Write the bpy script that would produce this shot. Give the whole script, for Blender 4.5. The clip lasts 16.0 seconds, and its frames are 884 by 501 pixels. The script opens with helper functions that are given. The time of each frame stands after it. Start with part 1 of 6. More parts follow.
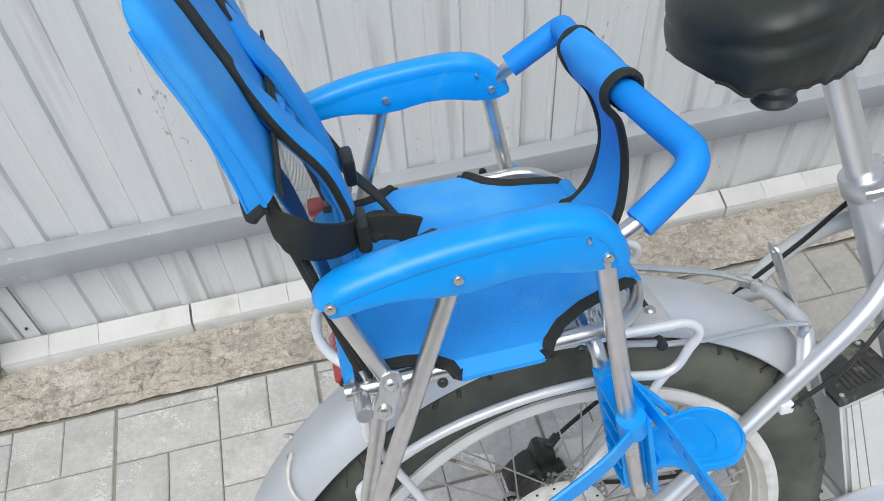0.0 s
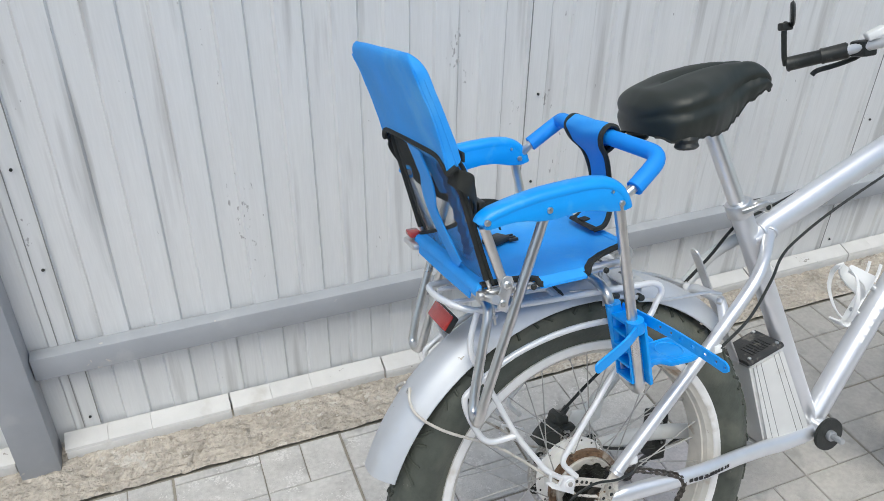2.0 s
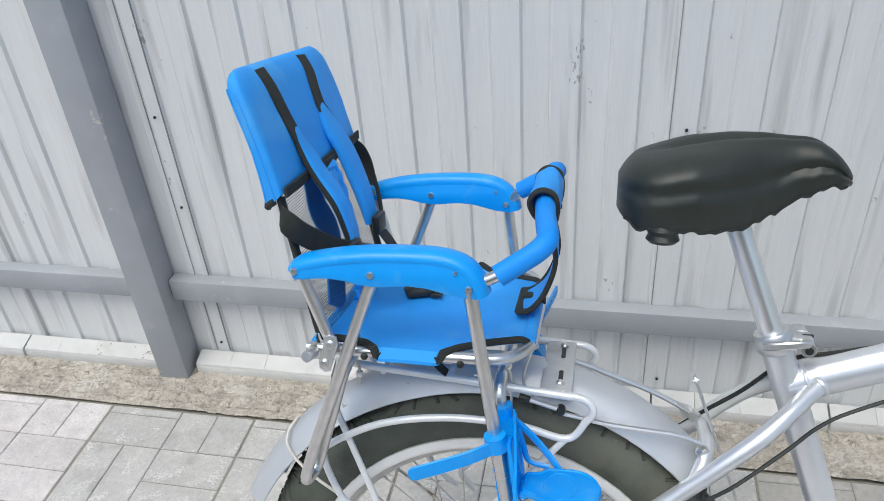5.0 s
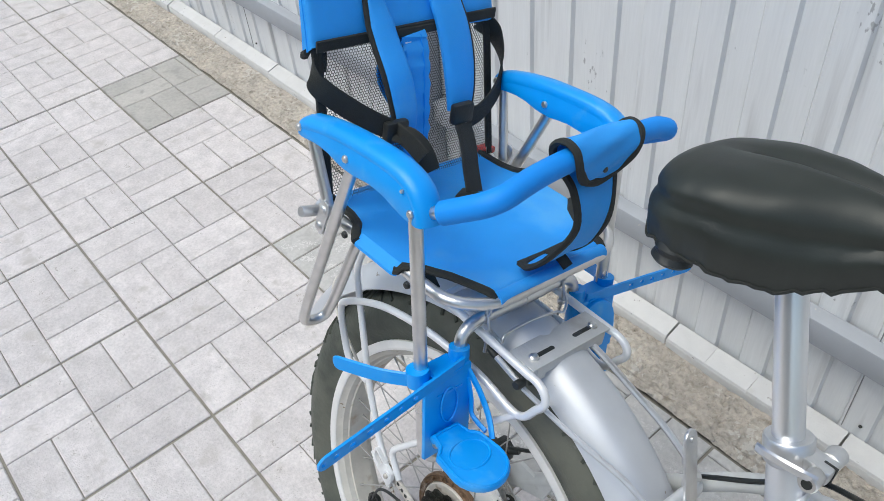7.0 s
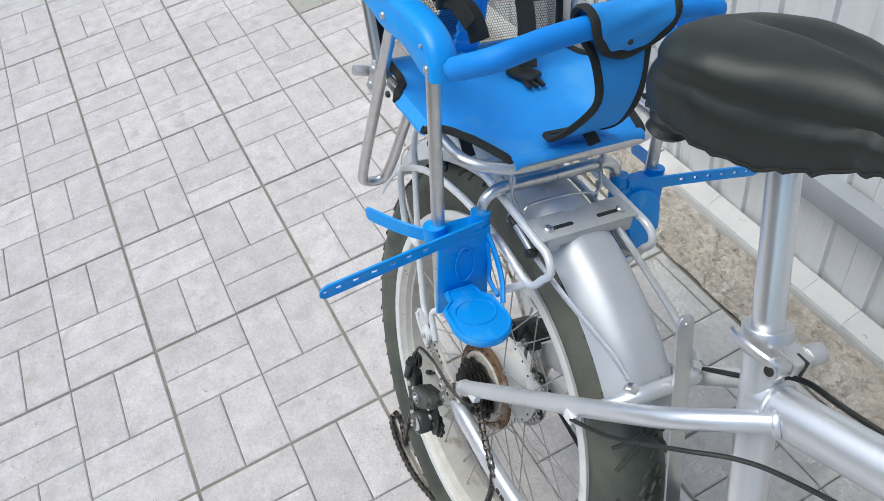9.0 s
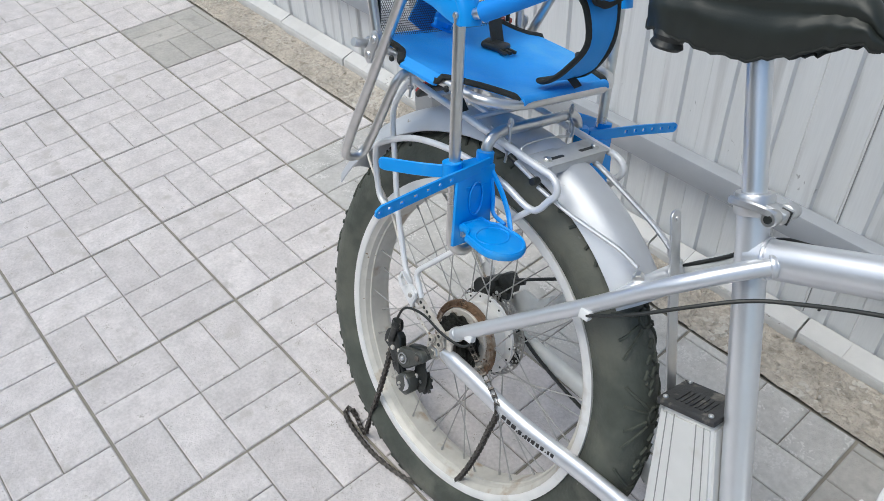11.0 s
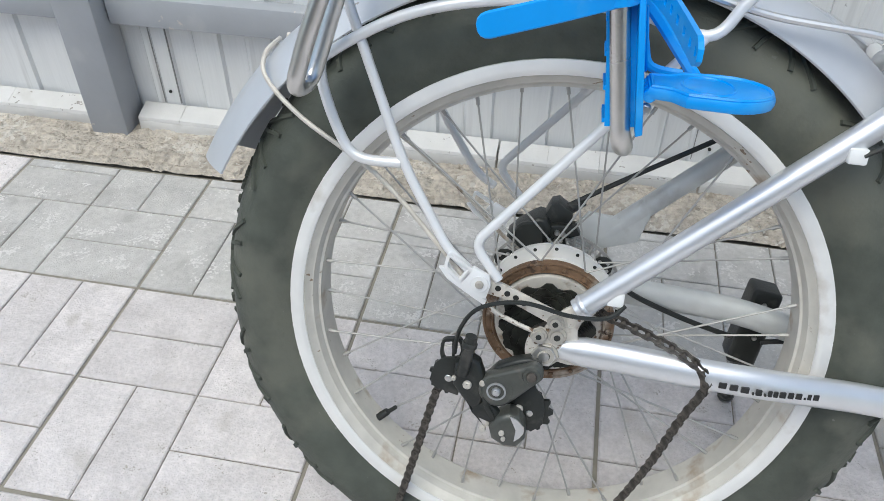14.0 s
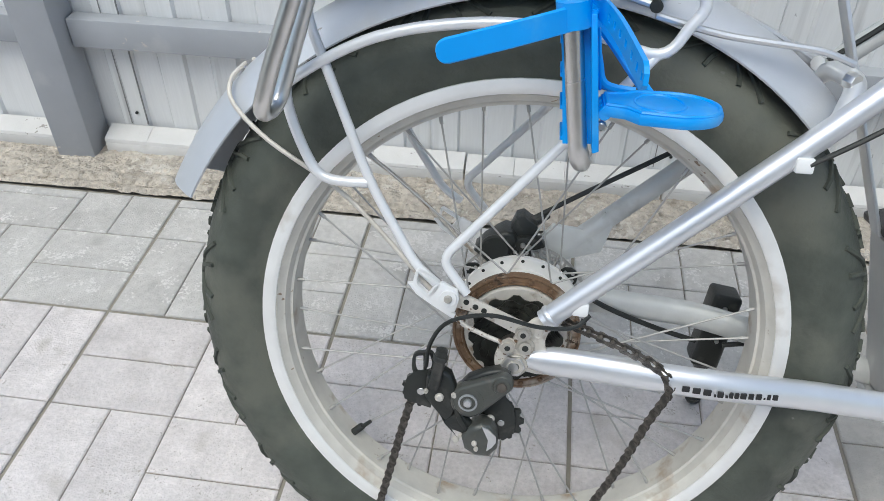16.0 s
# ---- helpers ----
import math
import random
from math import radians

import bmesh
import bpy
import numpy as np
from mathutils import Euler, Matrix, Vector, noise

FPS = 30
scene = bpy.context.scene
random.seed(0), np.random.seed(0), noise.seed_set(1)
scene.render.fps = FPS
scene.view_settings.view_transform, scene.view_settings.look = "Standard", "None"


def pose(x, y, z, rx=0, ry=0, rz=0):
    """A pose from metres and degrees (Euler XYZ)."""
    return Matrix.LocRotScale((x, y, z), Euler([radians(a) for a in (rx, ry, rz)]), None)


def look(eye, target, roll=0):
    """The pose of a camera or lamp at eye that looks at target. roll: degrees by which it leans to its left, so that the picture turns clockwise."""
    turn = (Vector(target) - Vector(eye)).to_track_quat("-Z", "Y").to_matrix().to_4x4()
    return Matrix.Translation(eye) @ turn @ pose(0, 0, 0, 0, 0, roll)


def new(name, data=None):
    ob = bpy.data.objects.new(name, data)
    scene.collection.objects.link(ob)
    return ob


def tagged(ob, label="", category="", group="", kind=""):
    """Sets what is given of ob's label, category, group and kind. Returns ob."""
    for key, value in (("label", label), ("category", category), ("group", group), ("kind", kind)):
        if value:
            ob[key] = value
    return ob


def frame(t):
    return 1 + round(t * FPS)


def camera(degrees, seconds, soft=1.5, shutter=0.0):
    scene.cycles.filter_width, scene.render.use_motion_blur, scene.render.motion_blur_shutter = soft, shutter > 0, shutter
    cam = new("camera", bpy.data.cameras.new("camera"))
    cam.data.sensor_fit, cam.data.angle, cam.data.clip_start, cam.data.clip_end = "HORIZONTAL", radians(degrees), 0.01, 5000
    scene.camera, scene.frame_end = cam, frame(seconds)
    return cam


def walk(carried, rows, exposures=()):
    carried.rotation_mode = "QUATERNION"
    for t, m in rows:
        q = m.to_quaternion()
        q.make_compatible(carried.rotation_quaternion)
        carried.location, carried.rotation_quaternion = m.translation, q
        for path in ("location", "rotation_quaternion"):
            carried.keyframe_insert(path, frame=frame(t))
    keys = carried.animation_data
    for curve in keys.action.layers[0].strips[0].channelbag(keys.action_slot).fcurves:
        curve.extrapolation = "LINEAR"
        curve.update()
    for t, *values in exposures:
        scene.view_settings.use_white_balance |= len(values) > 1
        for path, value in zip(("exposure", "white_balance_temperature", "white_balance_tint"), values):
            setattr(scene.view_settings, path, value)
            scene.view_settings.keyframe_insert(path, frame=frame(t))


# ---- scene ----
cam = camera(58.8, 16.0, soft=0.6)
PATH = [
    (0, (-0.23, -0.132, 1.364), (0.01, 1.148, -0.154), -4.1),
    (0.5, (-0.284, -0.323, 1.383), (0.001, 1.103, 0.009), -2.6),
    (0.7, (-0.310, -0.398, 1.397), (-0.027, 1.041, 0.036), -4.3),
    (1, (-0.375, -0.468, 1.416), (-0.03, 1.042, 0.151), -3.7),
    (1.2, (-0.457, -0.509, 1.425), (0.004, 1.029, 0.232), -1.9),
    (1.5, (-0.56, -0.549, 1.434), (-0.015, 0.967, 0.249), 0.2),
    (1.7, (-0.601, -0.562, 1.449), (-0.010, 0.962, 0.296), 0.2),
    (2, (-0.629, -0.579, 1.458), (0.0, 0.969, 0.359), 1.0),
    (2.5, (-0.623, -0.588, 1.456), (-0.006, 0.973, 0.369), 0.7),
    (3, (-0.538, -0.61, 1.459), (-0.103, 0.992, 0.345), -2.8),
    (3.5, (-0.361, -0.651, 1.462), (-0.125, 0.991, 0.345), -3.3),
    (4, (-0.213, -0.655, 1.465), (-0.222, 1.01, 0.356), -5.8),
    (4.2, (-0.164, -0.617, 1.452), (-0.21, 1.042, 0.336), -5.2),
    (6.3, (0.41, -0.278, 1.438), (-0.575, 0.969, 0.223), -4.2),
    (6.5, (0.414, -0.228, 1.429), (-0.572, 0.966, 0.164), -2.7),
    (7, (0.45, -0.135, 1.421), (-0.726, 0.745, 0.064), -5.8),
    (7.5, (0.538, -0.026, 1.42), (-0.749, 0.608, 0.027), -8.0),
    (8, (0.582, 0.022, 1.412), (-0.759, 0.542, 0.021), -11.1),
    (8.5, (0.6, 0.017, 1.408), (-0.741, 0.517, 0.011), -12.0),
    (9, (0.603, -0.04, 1.383), (-0.699, 0.394, -0.072), -12.1),
    (9.5, (0.611, -0.163, 1.372), (-0.637, 0.412, -0.081), -10.3),
    (10, (0.645, -0.291, 1.369), (-0.55, 0.431, -0.063), -7.0),
    (10.2, (0.663, -0.317, 1.369), (-0.528, 0.444, -0.045), -6.0),
    (12.3, (0.421, -0.479, 1.231), (-0.529, 0.74, -0.038), 0.3),
    (12.5, (0.359, -0.486, 1.205), (-0.535, 0.749, -0.089), 0.1),
    (12.8, (0.255, -0.474, 1.158), (-0.537, 0.752, -0.210), -0.6),
    (13, (0.176, -0.447, 1.129), (-0.532, 0.806, -0.258), -0.7),
    (13.5, (0.03, -0.409, 1.037), (-0.439, 0.98, -0.323), 0.6),
    (14, (-0.043, -0.398, 0.957), (-0.309, 1.077, -0.367), 0.6),
    (14.5, (-0.052, -0.39, 0.948), (-0.25, 1.099, -0.372), 0.3),
    (15, (-0.048, -0.4, 0.948), (-0.243, 1.091, -0.37), 0.6),
    (15.5, (-0.046, -0.409, 0.96), (-0.243, 1.083, -0.357), 0.8),
    (16, (-0.037, -0.407, 0.974), (-0.237, 1.095, -0.331), 0.6),
]
walk(cam, [(t, look(eye, target, roll)) for t, eye, target, roll in PATH],
     exposures=[(0, 0.14, 6350, 3), (6, 0.14, 6300, 3), (9, 0.08, 6250, 3), (10, 0.05, 6250, 3), (12.3, 0.0, 6250, 3), (14, 0.15, 6250, 2), (16, 0.14, 6250, 2)])

# ---- light ----
world = bpy.data.worlds.new("sky")
scene.world = world
world.use_nodes = True
wn = world.node_tree
sky = wn.nodes.new("ShaderNodeTexSky")
sky.sky_type = "NISHITA"
sky.sun_disc = False
sky.sun_elevation, sky.sun_rotation = radians(66), radians(200)
sky.air_density, sky.dust_density = 1.0, 3.0
wn.links.new(sky.outputs["Color"], wn.nodes["Background"].inputs["Color"])
wn.nodes["Background"].inputs["Strength"].default_value = 0.15
sun_data = bpy.data.lights.new("sun", "SUN")
sun_data.energy, sun_data.angle, sun_data.color = 1.5, radians(40), (1.0, 0.96, 0.90)
sun = new("sun", sun_data)
sun.rotation_euler = (radians(24), 0, radians(-20))


# ---- materials ----
def material(name, base, rough=0.5, metal=0.0, spread=0.12, scale=30.0, bump=0.0, bump_scale=200.0,
             spot=None, spot_at=0.62, spot_scale=8.0, stretch=(1, 1, 1), piece=0.0, coat=0.0, speck=None, speck_at=0.66, speck_scale=60.0, speck_stretch=(1, 1, 1)):
    """Base colour with grain at two scales, an optional second colour in patches, relief, and a shift from piece to piece."""
    m = bpy.data.materials.new(name)
    m.use_nodes = True
    nt = m.node_tree
    b = nt.nodes["Principled BSDF"]
    b.inputs["Roughness"].default_value = rough
    b.inputs["Metallic"].default_value = metal
    b.inputs["Coat Weight"].default_value = coat
    co = nt.nodes.new("ShaderNodeTexCoord")
    mp = nt.nodes.new("ShaderNodeMapping")
    mp.inputs["Scale"].default_value = stretch
    nt.links.new(co.outputs["Object"], mp.inputs["Vector"])
    vec = mp.outputs["Vector"]
    if piece:
        info = nt.nodes.new("ShaderNodeObjectInfo")
        shift = nt.nodes.new("ShaderNodeVectorMath")
        shift.operation = "MULTIPLY_ADD"
        shift.inputs[1].default_value = (37, 53, 19)
        nt.links.new(info.outputs["Random"], shift.inputs[0])
        nt.links.new(vec, shift.inputs[2])
        vec = shift.outputs[0]
    fine = nt.nodes.new("ShaderNodeTexNoise")
    fine.inputs["Scale"].default_value, fine.inputs["Detail"].default_value = scale, 6
    nt.links.new(vec, fine.inputs["Vector"])
    broad = nt.nodes.new("ShaderNodeTexNoise")
    broad.inputs["Scale"].default_value, broad.inputs["Detail"].default_value = scale / 7, 3
    nt.links.new(vec, broad.inputs["Vector"])
    add = nt.nodes.new("ShaderNodeMath")
    nt.links.new(fine.outputs["Fac"], add.inputs[0])
    nt.links.new(broad.outputs["Fac"], add.inputs[1])
    ramp = nt.nodes.new("ShaderNodeMapRange")
    ramp.inputs["From Min"].default_value, ramp.inputs["From Max"].default_value = 0.6, 1.4
    ramp.inputs["To Min"].default_value, ramp.inputs["To Max"].default_value = 1 - spread, 1 + spread
    nt.links.new(add.outputs[0], ramp.inputs["Value"])
    val = ramp.outputs["Result"]
    if piece:
        pr = nt.nodes.new("ShaderNodeMapRange")
        pr.inputs["To Min"].default_value, pr.inputs["To Max"].default_value = 1 - piece, 1 + piece
        nt.links.new(info.outputs["Random"], pr.inputs["Value"])
        mul = nt.nodes.new("ShaderNodeMath")
        mul.operation = "MULTIPLY"
        nt.links.new(val, mul.inputs[0])
        nt.links.new(pr.outputs["Result"], mul.inputs[1])
        val = mul.outputs[0]
    tint = nt.nodes.new("ShaderNodeMix")
    tint.data_type, tint.blend_type = "RGBA", "MULTIPLY"
    tint.inputs["Factor"].default_value = 1.0
    tint.inputs["A"].default_value = (*base, 1)
    nt.links.new(val, tint.inputs["B"])
    col = tint.outputs["Result"]
    if spot:
        sn = nt.nodes.new("ShaderNodeTexNoise")
        sn.inputs["Scale"].default_value, sn.inputs["Detail"].default_value = spot_scale, 8
        nt.links.new(vec, sn.inputs["Vector"])
        sr = nt.nodes.new("ShaderNodeMapRange")
        sr.inputs["From Min"].default_value, sr.inputs["From Max"].default_value = spot_at, spot_at + 0.12
        nt.links.new(sn.outputs["Fac"], sr.inputs["Value"])
        mx = nt.nodes.new("ShaderNodeMix")
        mx.data_type = "RGBA"
        nt.links.new(sr.outputs["Result"], mx.inputs["Factor"])
        nt.links.new(col, mx.inputs["A"])
        mx.inputs["B"].default_value = (*spot, 1)
        col = mx.outputs["Result"]
    if speck:
        sm = nt.nodes.new("ShaderNodeMapping")
        sm.inputs["Scale"].default_value = speck_stretch
        nt.links.new(vec, sm.inputs["Vector"])
        gate = nt.nodes.new("ShaderNodeTexNoise")
        gate.inputs["Scale"].default_value, gate.inputs["Detail"].default_value = speck_scale / 9, 2
        nt.links.new(sm.outputs["Vector"], gate.inputs["Vector"])
        dots = nt.nodes.new("ShaderNodeTexNoise")
        dots.inputs["Scale"].default_value, dots.inputs["Detail"].default_value = speck_scale, 4
        nt.links.new(sm.outputs["Vector"], dots.inputs["Vector"])
        both_n = nt.nodes.new("ShaderNodeMath")
        nt.links.new(gate.outputs["Fac"], both_n.inputs[0])
        nt.links.new(dots.outputs["Fac"], both_n.inputs[1])
        dr = nt.nodes.new("ShaderNodeMapRange")
        dr.inputs["From Min"].default_value, dr.inputs["From Max"].default_value = 2 * speck_at, 2 * speck_at + 0.05
        nt.links.new(both_n.outputs[0], dr.inputs["Value"])
        dm = nt.nodes.new("ShaderNodeMix")
        dm.data_type = "RGBA"
        nt.links.new(dr.outputs["Result"], dm.inputs["Factor"])
        nt.links.new(col, dm.inputs["A"])
        dm.inputs["B"].default_value = (*speck, 1)
        col = dm.outputs["Result"]
    nt.links.new(col, b.inputs["Base Color"])
    rr = nt.nodes.new("ShaderNodeMapRange")
    rr.inputs["From Min"].default_value, rr.inputs["From Max"].default_value = 0.3, 0.7
    rr.inputs["To Min"].default_value, rr.inputs["To Max"].default_value = max(rough - 0.13 * rough, 0.03), min(rough + 0.13 * rough, 1)
    nt.links.new(broad.outputs["Fac"], rr.inputs["Value"])
    nt.links.new(rr.outputs["Result"], b.inputs["Roughness"])
    if bump:
        bn = nt.nodes.new("ShaderNodeTexNoise")
        bn.inputs["Scale"].default_value, bn.inputs["Detail"].default_value = bump_scale, 5
        nt.links.new(vec, bn.inputs["Vector"])
        bp = nt.nodes.new("ShaderNodeBump")
        bp.inputs["Strength"].default_value, bp.inputs["Distance"].default_value = bump, 0.002
        nt.links.new(bn.outputs["Fac"], bp.inputs["Height"])
        nt.links.new(bp.outputs["Normal"], b.inputs["Normal"])
    return m


PAVER = material("paver", (0.605, 0.566, 0.556), 0.85, 0, 0.20, 150, 1.0, 300, (0.49, 0.455, 0.43), 0.61, 16, piece=0.07, speck=(0.40, 0.37, 0.335), speck_at=0.63, speck_scale=330)
GREYPAVER = material("grey_paver", (0.50, 0.485, 0.465), 0.88, 0, 0.18, 90, 1.0, 340, (0.40, 0.385, 0.365), 0.58, 17, piece=0.06, speck=(0.62, 0.60, 0.58), speck_at=0.575, speck_scale=190)
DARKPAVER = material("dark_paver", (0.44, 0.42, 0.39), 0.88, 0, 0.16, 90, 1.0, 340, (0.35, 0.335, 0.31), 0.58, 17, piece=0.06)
PAVERS = (PAVER, GREYPAVER, DARKPAVER)
MORTAR = material("joint_dirt", (0.255, 0.235, 0.195), 0.95, 0, 0.25, 40, 0.6, 150)
EARTH = material("yard_ground", (0.33, 0.31, 0.28), 0.95, 0, 0.2, 3, 0.5, 60)
RUBBLE = material("rough_concrete", (0.49, 0.44, 0.375), 0.92, 0, 0.34, 90, 1.0, 42, (0.29, 0.25, 0.20), 0.585, 30, speck=(0.60, 0.56, 0.50), speck_at=0.57, speck_scale=60)
RUBBLE.node_tree.nodes["Bump"].inputs["Distance"].default_value = 0.03
BLOCK = material("white_block", (0.62, 0.61, 0.595), 0.7, 0, 0.08, 25, 0.35, 220, (0.53, 0.51, 0.48), 0.62, 12, piece=0.05, speck=(0.30, 0.28, 0.26), speck_at=0.645, speck_scale=90)
SHEET = material("coated_sheet", (0.71, 0.715, 0.715), 0.45, 0, 0.055, 40, 0.08, 60, (0.52, 0.52, 0.515), 0.565, 3.6, stretch=(6.5, 1, 0.40), piece=0.02, speck=(0.40, 0.40, 0.395), speck_at=0.665, speck_scale=55, speck_stretch=(0.30, 1, 2.4))
UNSEENWALL = material("unseen_wall_grey", (0.24, 0.225, 0.205), 0.9, 0, 0.15, 3, 0.4, 40)
POLISHED = material("polished_alloy", (0.84, 0.84, 0.84), 0.30, 0.9, 0.06, 30, 0.03, 300, stretch=(1, 1, 0.1))
GREYPAINT = material("grey_paint", (0.355, 0.37, 0.395), 0.5, 0, 0.09, 14, 0.2, 120, (0.43, 0.44, 0.45), 0.62, 7, speck=(0.52, 0.49, 0.45), speck_at=0.66, speck_scale=60)
SILVER = material("silver_paint", (0.74, 0.75, 0.77), 0.34, 0.66, 0.04, 40, 0.05, 900, coat=0.10)
RACKPAINT = material("rack_paint", (0.80, 0.80, 0.80), 0.36, 0.24, 0.05, 40, 0.05, 500)
PLATEALLOY = material("matt_alloy_plate", (0.60, 0.60, 0.59), 0.5, 0.55, 0.10, 60, 0.15, 300, (0.48, 0.47, 0.45), 0.60, 22)
CHROME = material("dull_chrome", (0.69, 0.68, 0.66), 0.30, 1.0, 0.12, 60, 0.08, 300)
ALLOY = material("alloy", (0.70, 0.70, 0.70), 0.35, 0.9, 0.10, 60, 0.1, 300)
RIMALLOY = material("rim_alloy", (0.80, 0.79, 0.77), 0.42, 0.25, 0.10, 30, 0.08, 200, (0.52, 0.47, 0.40), 0.60, 12)
RIMWELL = material("stained_rim", (0.60, 0.575, 0.52), 0.55, 0.20, 0.16, 40, 0.12, 200, (0.40, 0.31, 0.22), 0.60, 22, speck=(0.26, 0.19, 0.13), speck_at=0.64, speck_scale=120)
RUST = material("rusty_steel", (0.20, 0.125, 0.075), 0.55, 0.35, 0.45, 110, 0.6, 250, (0.47, 0.41, 0.34), 0.53, 30, speck=(0.07, 0.045, 0.03), speck_at=0.60, speck_scale=160)
WORNSTEEL = material("worn_steel", (0.60, 0.565, 0.51), 0.55, 0.25, 0.2, 80, 0.3, 250, (0.26, 0.19, 0.13), 0.575, 45, speck=(0.16, 0.10, 0.06), speck_at=0.61, speck_scale=150)
BOLTSTEEL = material("grimy_bolt", (0.50, 0.47, 0.42), 0.45, 0.5, 0.25, 90, 0.3, 300, (0.20, 0.17, 0.13), 0.60, 60)
# darker copy of the silver, with the far side's shade put into its colour
SHADEDSILVER = material("shaded_silver", (0.62, 0.63, 0.62), 0.55, 0.22, 0.14, 40, 0.1, 300, (0.40, 0.39, 0.37), 0.58, 14)
SPOKE = material("spoke_steel", (0.44, 0.43, 0.41), 0.55, 0.6, 0.15, 60)
CAPMAT = material("dusty_cap", (0.04, 0.04, 0.04), 0.55, 0, 0.3, 60, 0.3, 300, (0.22, 0.20, 0.17), 0.56, 45)
BLUE = material("blue_plastic", (0.010, 0.32, 0.86), 0.40, 0, 0.06, 30, 0.06, 300, (0.06, 0.38, 0.84), 0.55, 22)
FOAM = material("blue_foam", (0.008, 0.27, 0.84), 0.62, 0, 0.05, 40, 0.25, 900)
CLOTH = material("blue_cloth", (0.028, 0.335, 0.89), 0.60, 0, 0.14, 14, 0.40, 1300, (0.09, 0.43, 0.91), 0.56, 8)
WEBBING = material("black_webbing", (0.023, 0.025, 0.022), 0.8, 0, 0.3, 60, 0.6, 1400)
NET = material("grey_net", (0.055, 0.057, 0.052), 0.8, 0, 0.2, 90)
RUBBER = material("tyre_rubber", (0.064, 0.071, 0.057), 0.60, 0, 0.42, 34, 0.5, 160, (0.115, 0.118, 0.094), 0.50, 9, stretch=(1, 1.6, 1), speck=(0.15, 0.15, 0.13), speck_at=0.67, speck_scale=160)
FENDERPAINT = material("fender_paint", (0.585, 0.60, 0.625), 0.48, 0.48, 0.06, 30, 0.06, 500, (0.58, 0.58, 0.575), 0.62, 14, speck=(0.34, 0.32, 0.29), speck_at=0.655, speck_scale=140)
LUGMAT = material("dusty_lug", (0.062, 0.068, 0.055), 0.85, 0, 0.3, 60, 0.3, 300)
BLACK = material("black_plastic", (0.017, 0.019, 0.017), 0.42, 0, 0.25, 60, 0.2, 400, (0.055, 0.053, 0.047), 0.60, 40)
SADDLEMAT = material("black_cover", (0.0195, 0.0235, 0.0185), 0.47, 0, 0.25, 30, 0.06, 500)
CHAINMAT = material("oily_chain", (0.13, 0.115, 0.10), 0.42, 0.6, 0.4, 120, 0.3, 400, (0.05, 0.046, 0.04), 0.5, 70)
SPROCKET = material("oily_sprocket", (0.045, 0.047, 0.040), 0.38, 0.5, 0.4, 120, 0.3, 400, (0.018, 0.018, 0.016), 0.5, 60)
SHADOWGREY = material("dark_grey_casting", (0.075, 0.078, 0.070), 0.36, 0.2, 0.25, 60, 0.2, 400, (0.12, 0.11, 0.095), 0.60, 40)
GREYALLOY = material("grey_alloy", (0.42, 0.43, 0.44), 0.45, 0.6, 0.12, 40, 0.1, 200)
BATTERY = material("battery_white", (0.69, 0.685, 0.665), 0.45, 0.15, 0.07, 30, 0.05, 200, (0.56, 0.53, 0.48), 0.60, 14)
WHITE = material("white_plastic", (0.80, 0.80, 0.79), 0.4, 0, 0.04, 30, 0.05, 300)
RED = material("red_reflector", (0.42, 0.035, 0.03), 0.22, 0, 0.15, 160, 0.4, 500, coat=0.5)
SEAM = material("dark_seam", (0.26, 0.26, 0.255), 0.8, 0, 0.3, 40)
INK = material("black_ink", (0.02, 0.02, 0.02), 0.5, 0, 0.1, 40)


# ---- mesh helpers ----
def part(name, bm, mat, parent=None, label="", smooth=True, kind="", m=None):
    """Links a bmesh as one mesh object under a thing or a part. Points are given in the frame of the top thing."""
    me = bpy.data.meshes.new(name)
    bmesh.ops.recalc_face_normals(bm, faces=bm.faces)
    if m is not None:
        bm.transform(m)
    if parent is not None:
        base = Vector(parent.get("base", (0, 0, 0)))
        bmesh.ops.translate(bm, verts=bm.verts, vec=-base)
    bm.to_mesh(me)
    bm.free()
    me.materials.append(mat)
    if smooth:
        me.polygons.foreach_set("use_smooth", [True] * len(me.polygons))
        me.set_sharp_from_angle(angle=radians(38))
    ob = new(name, me)
    if parent is not None:
        ob.parent = parent
        ob["base"] = parent.get("base", (0, 0, 0))
    return tagged(ob, label, "", "", kind)


def thing(name, m, base, label, category, group=""):
    """An Empty at the base of a thing; m is the frame in which its parts are given."""
    ob = new(name)
    ob.empty_display_size = 0.05
    ob.matrix_world = m @ Matrix.Translation(base)
    ob["base"] = base
    return tagged(ob, label, category, group)


def vec(p):
    return Vector(p)


def fillet(pts, r, n=5, closed=False):
    pts = [vec(p) for p in pts]
    out = []
    for i, p in enumerate(pts):
        if not closed and i in (0, len(pts) - 1):
            out.append(p)
            continue
        a, c = pts[i - 1], pts[(i + 1) % len(pts)]
        da, dc = a - p, c - p
        k = min(r, da.length * 0.48, dc.length * 0.48)
        s, e = p + da.normalized() * k, p + dc.normalized() * k
        for j in range(n + 1):
            u = j / n
            out.append(s * (1 - u) ** 2 + p * 2 * u * (1 - u) + e * u * u)
    return out


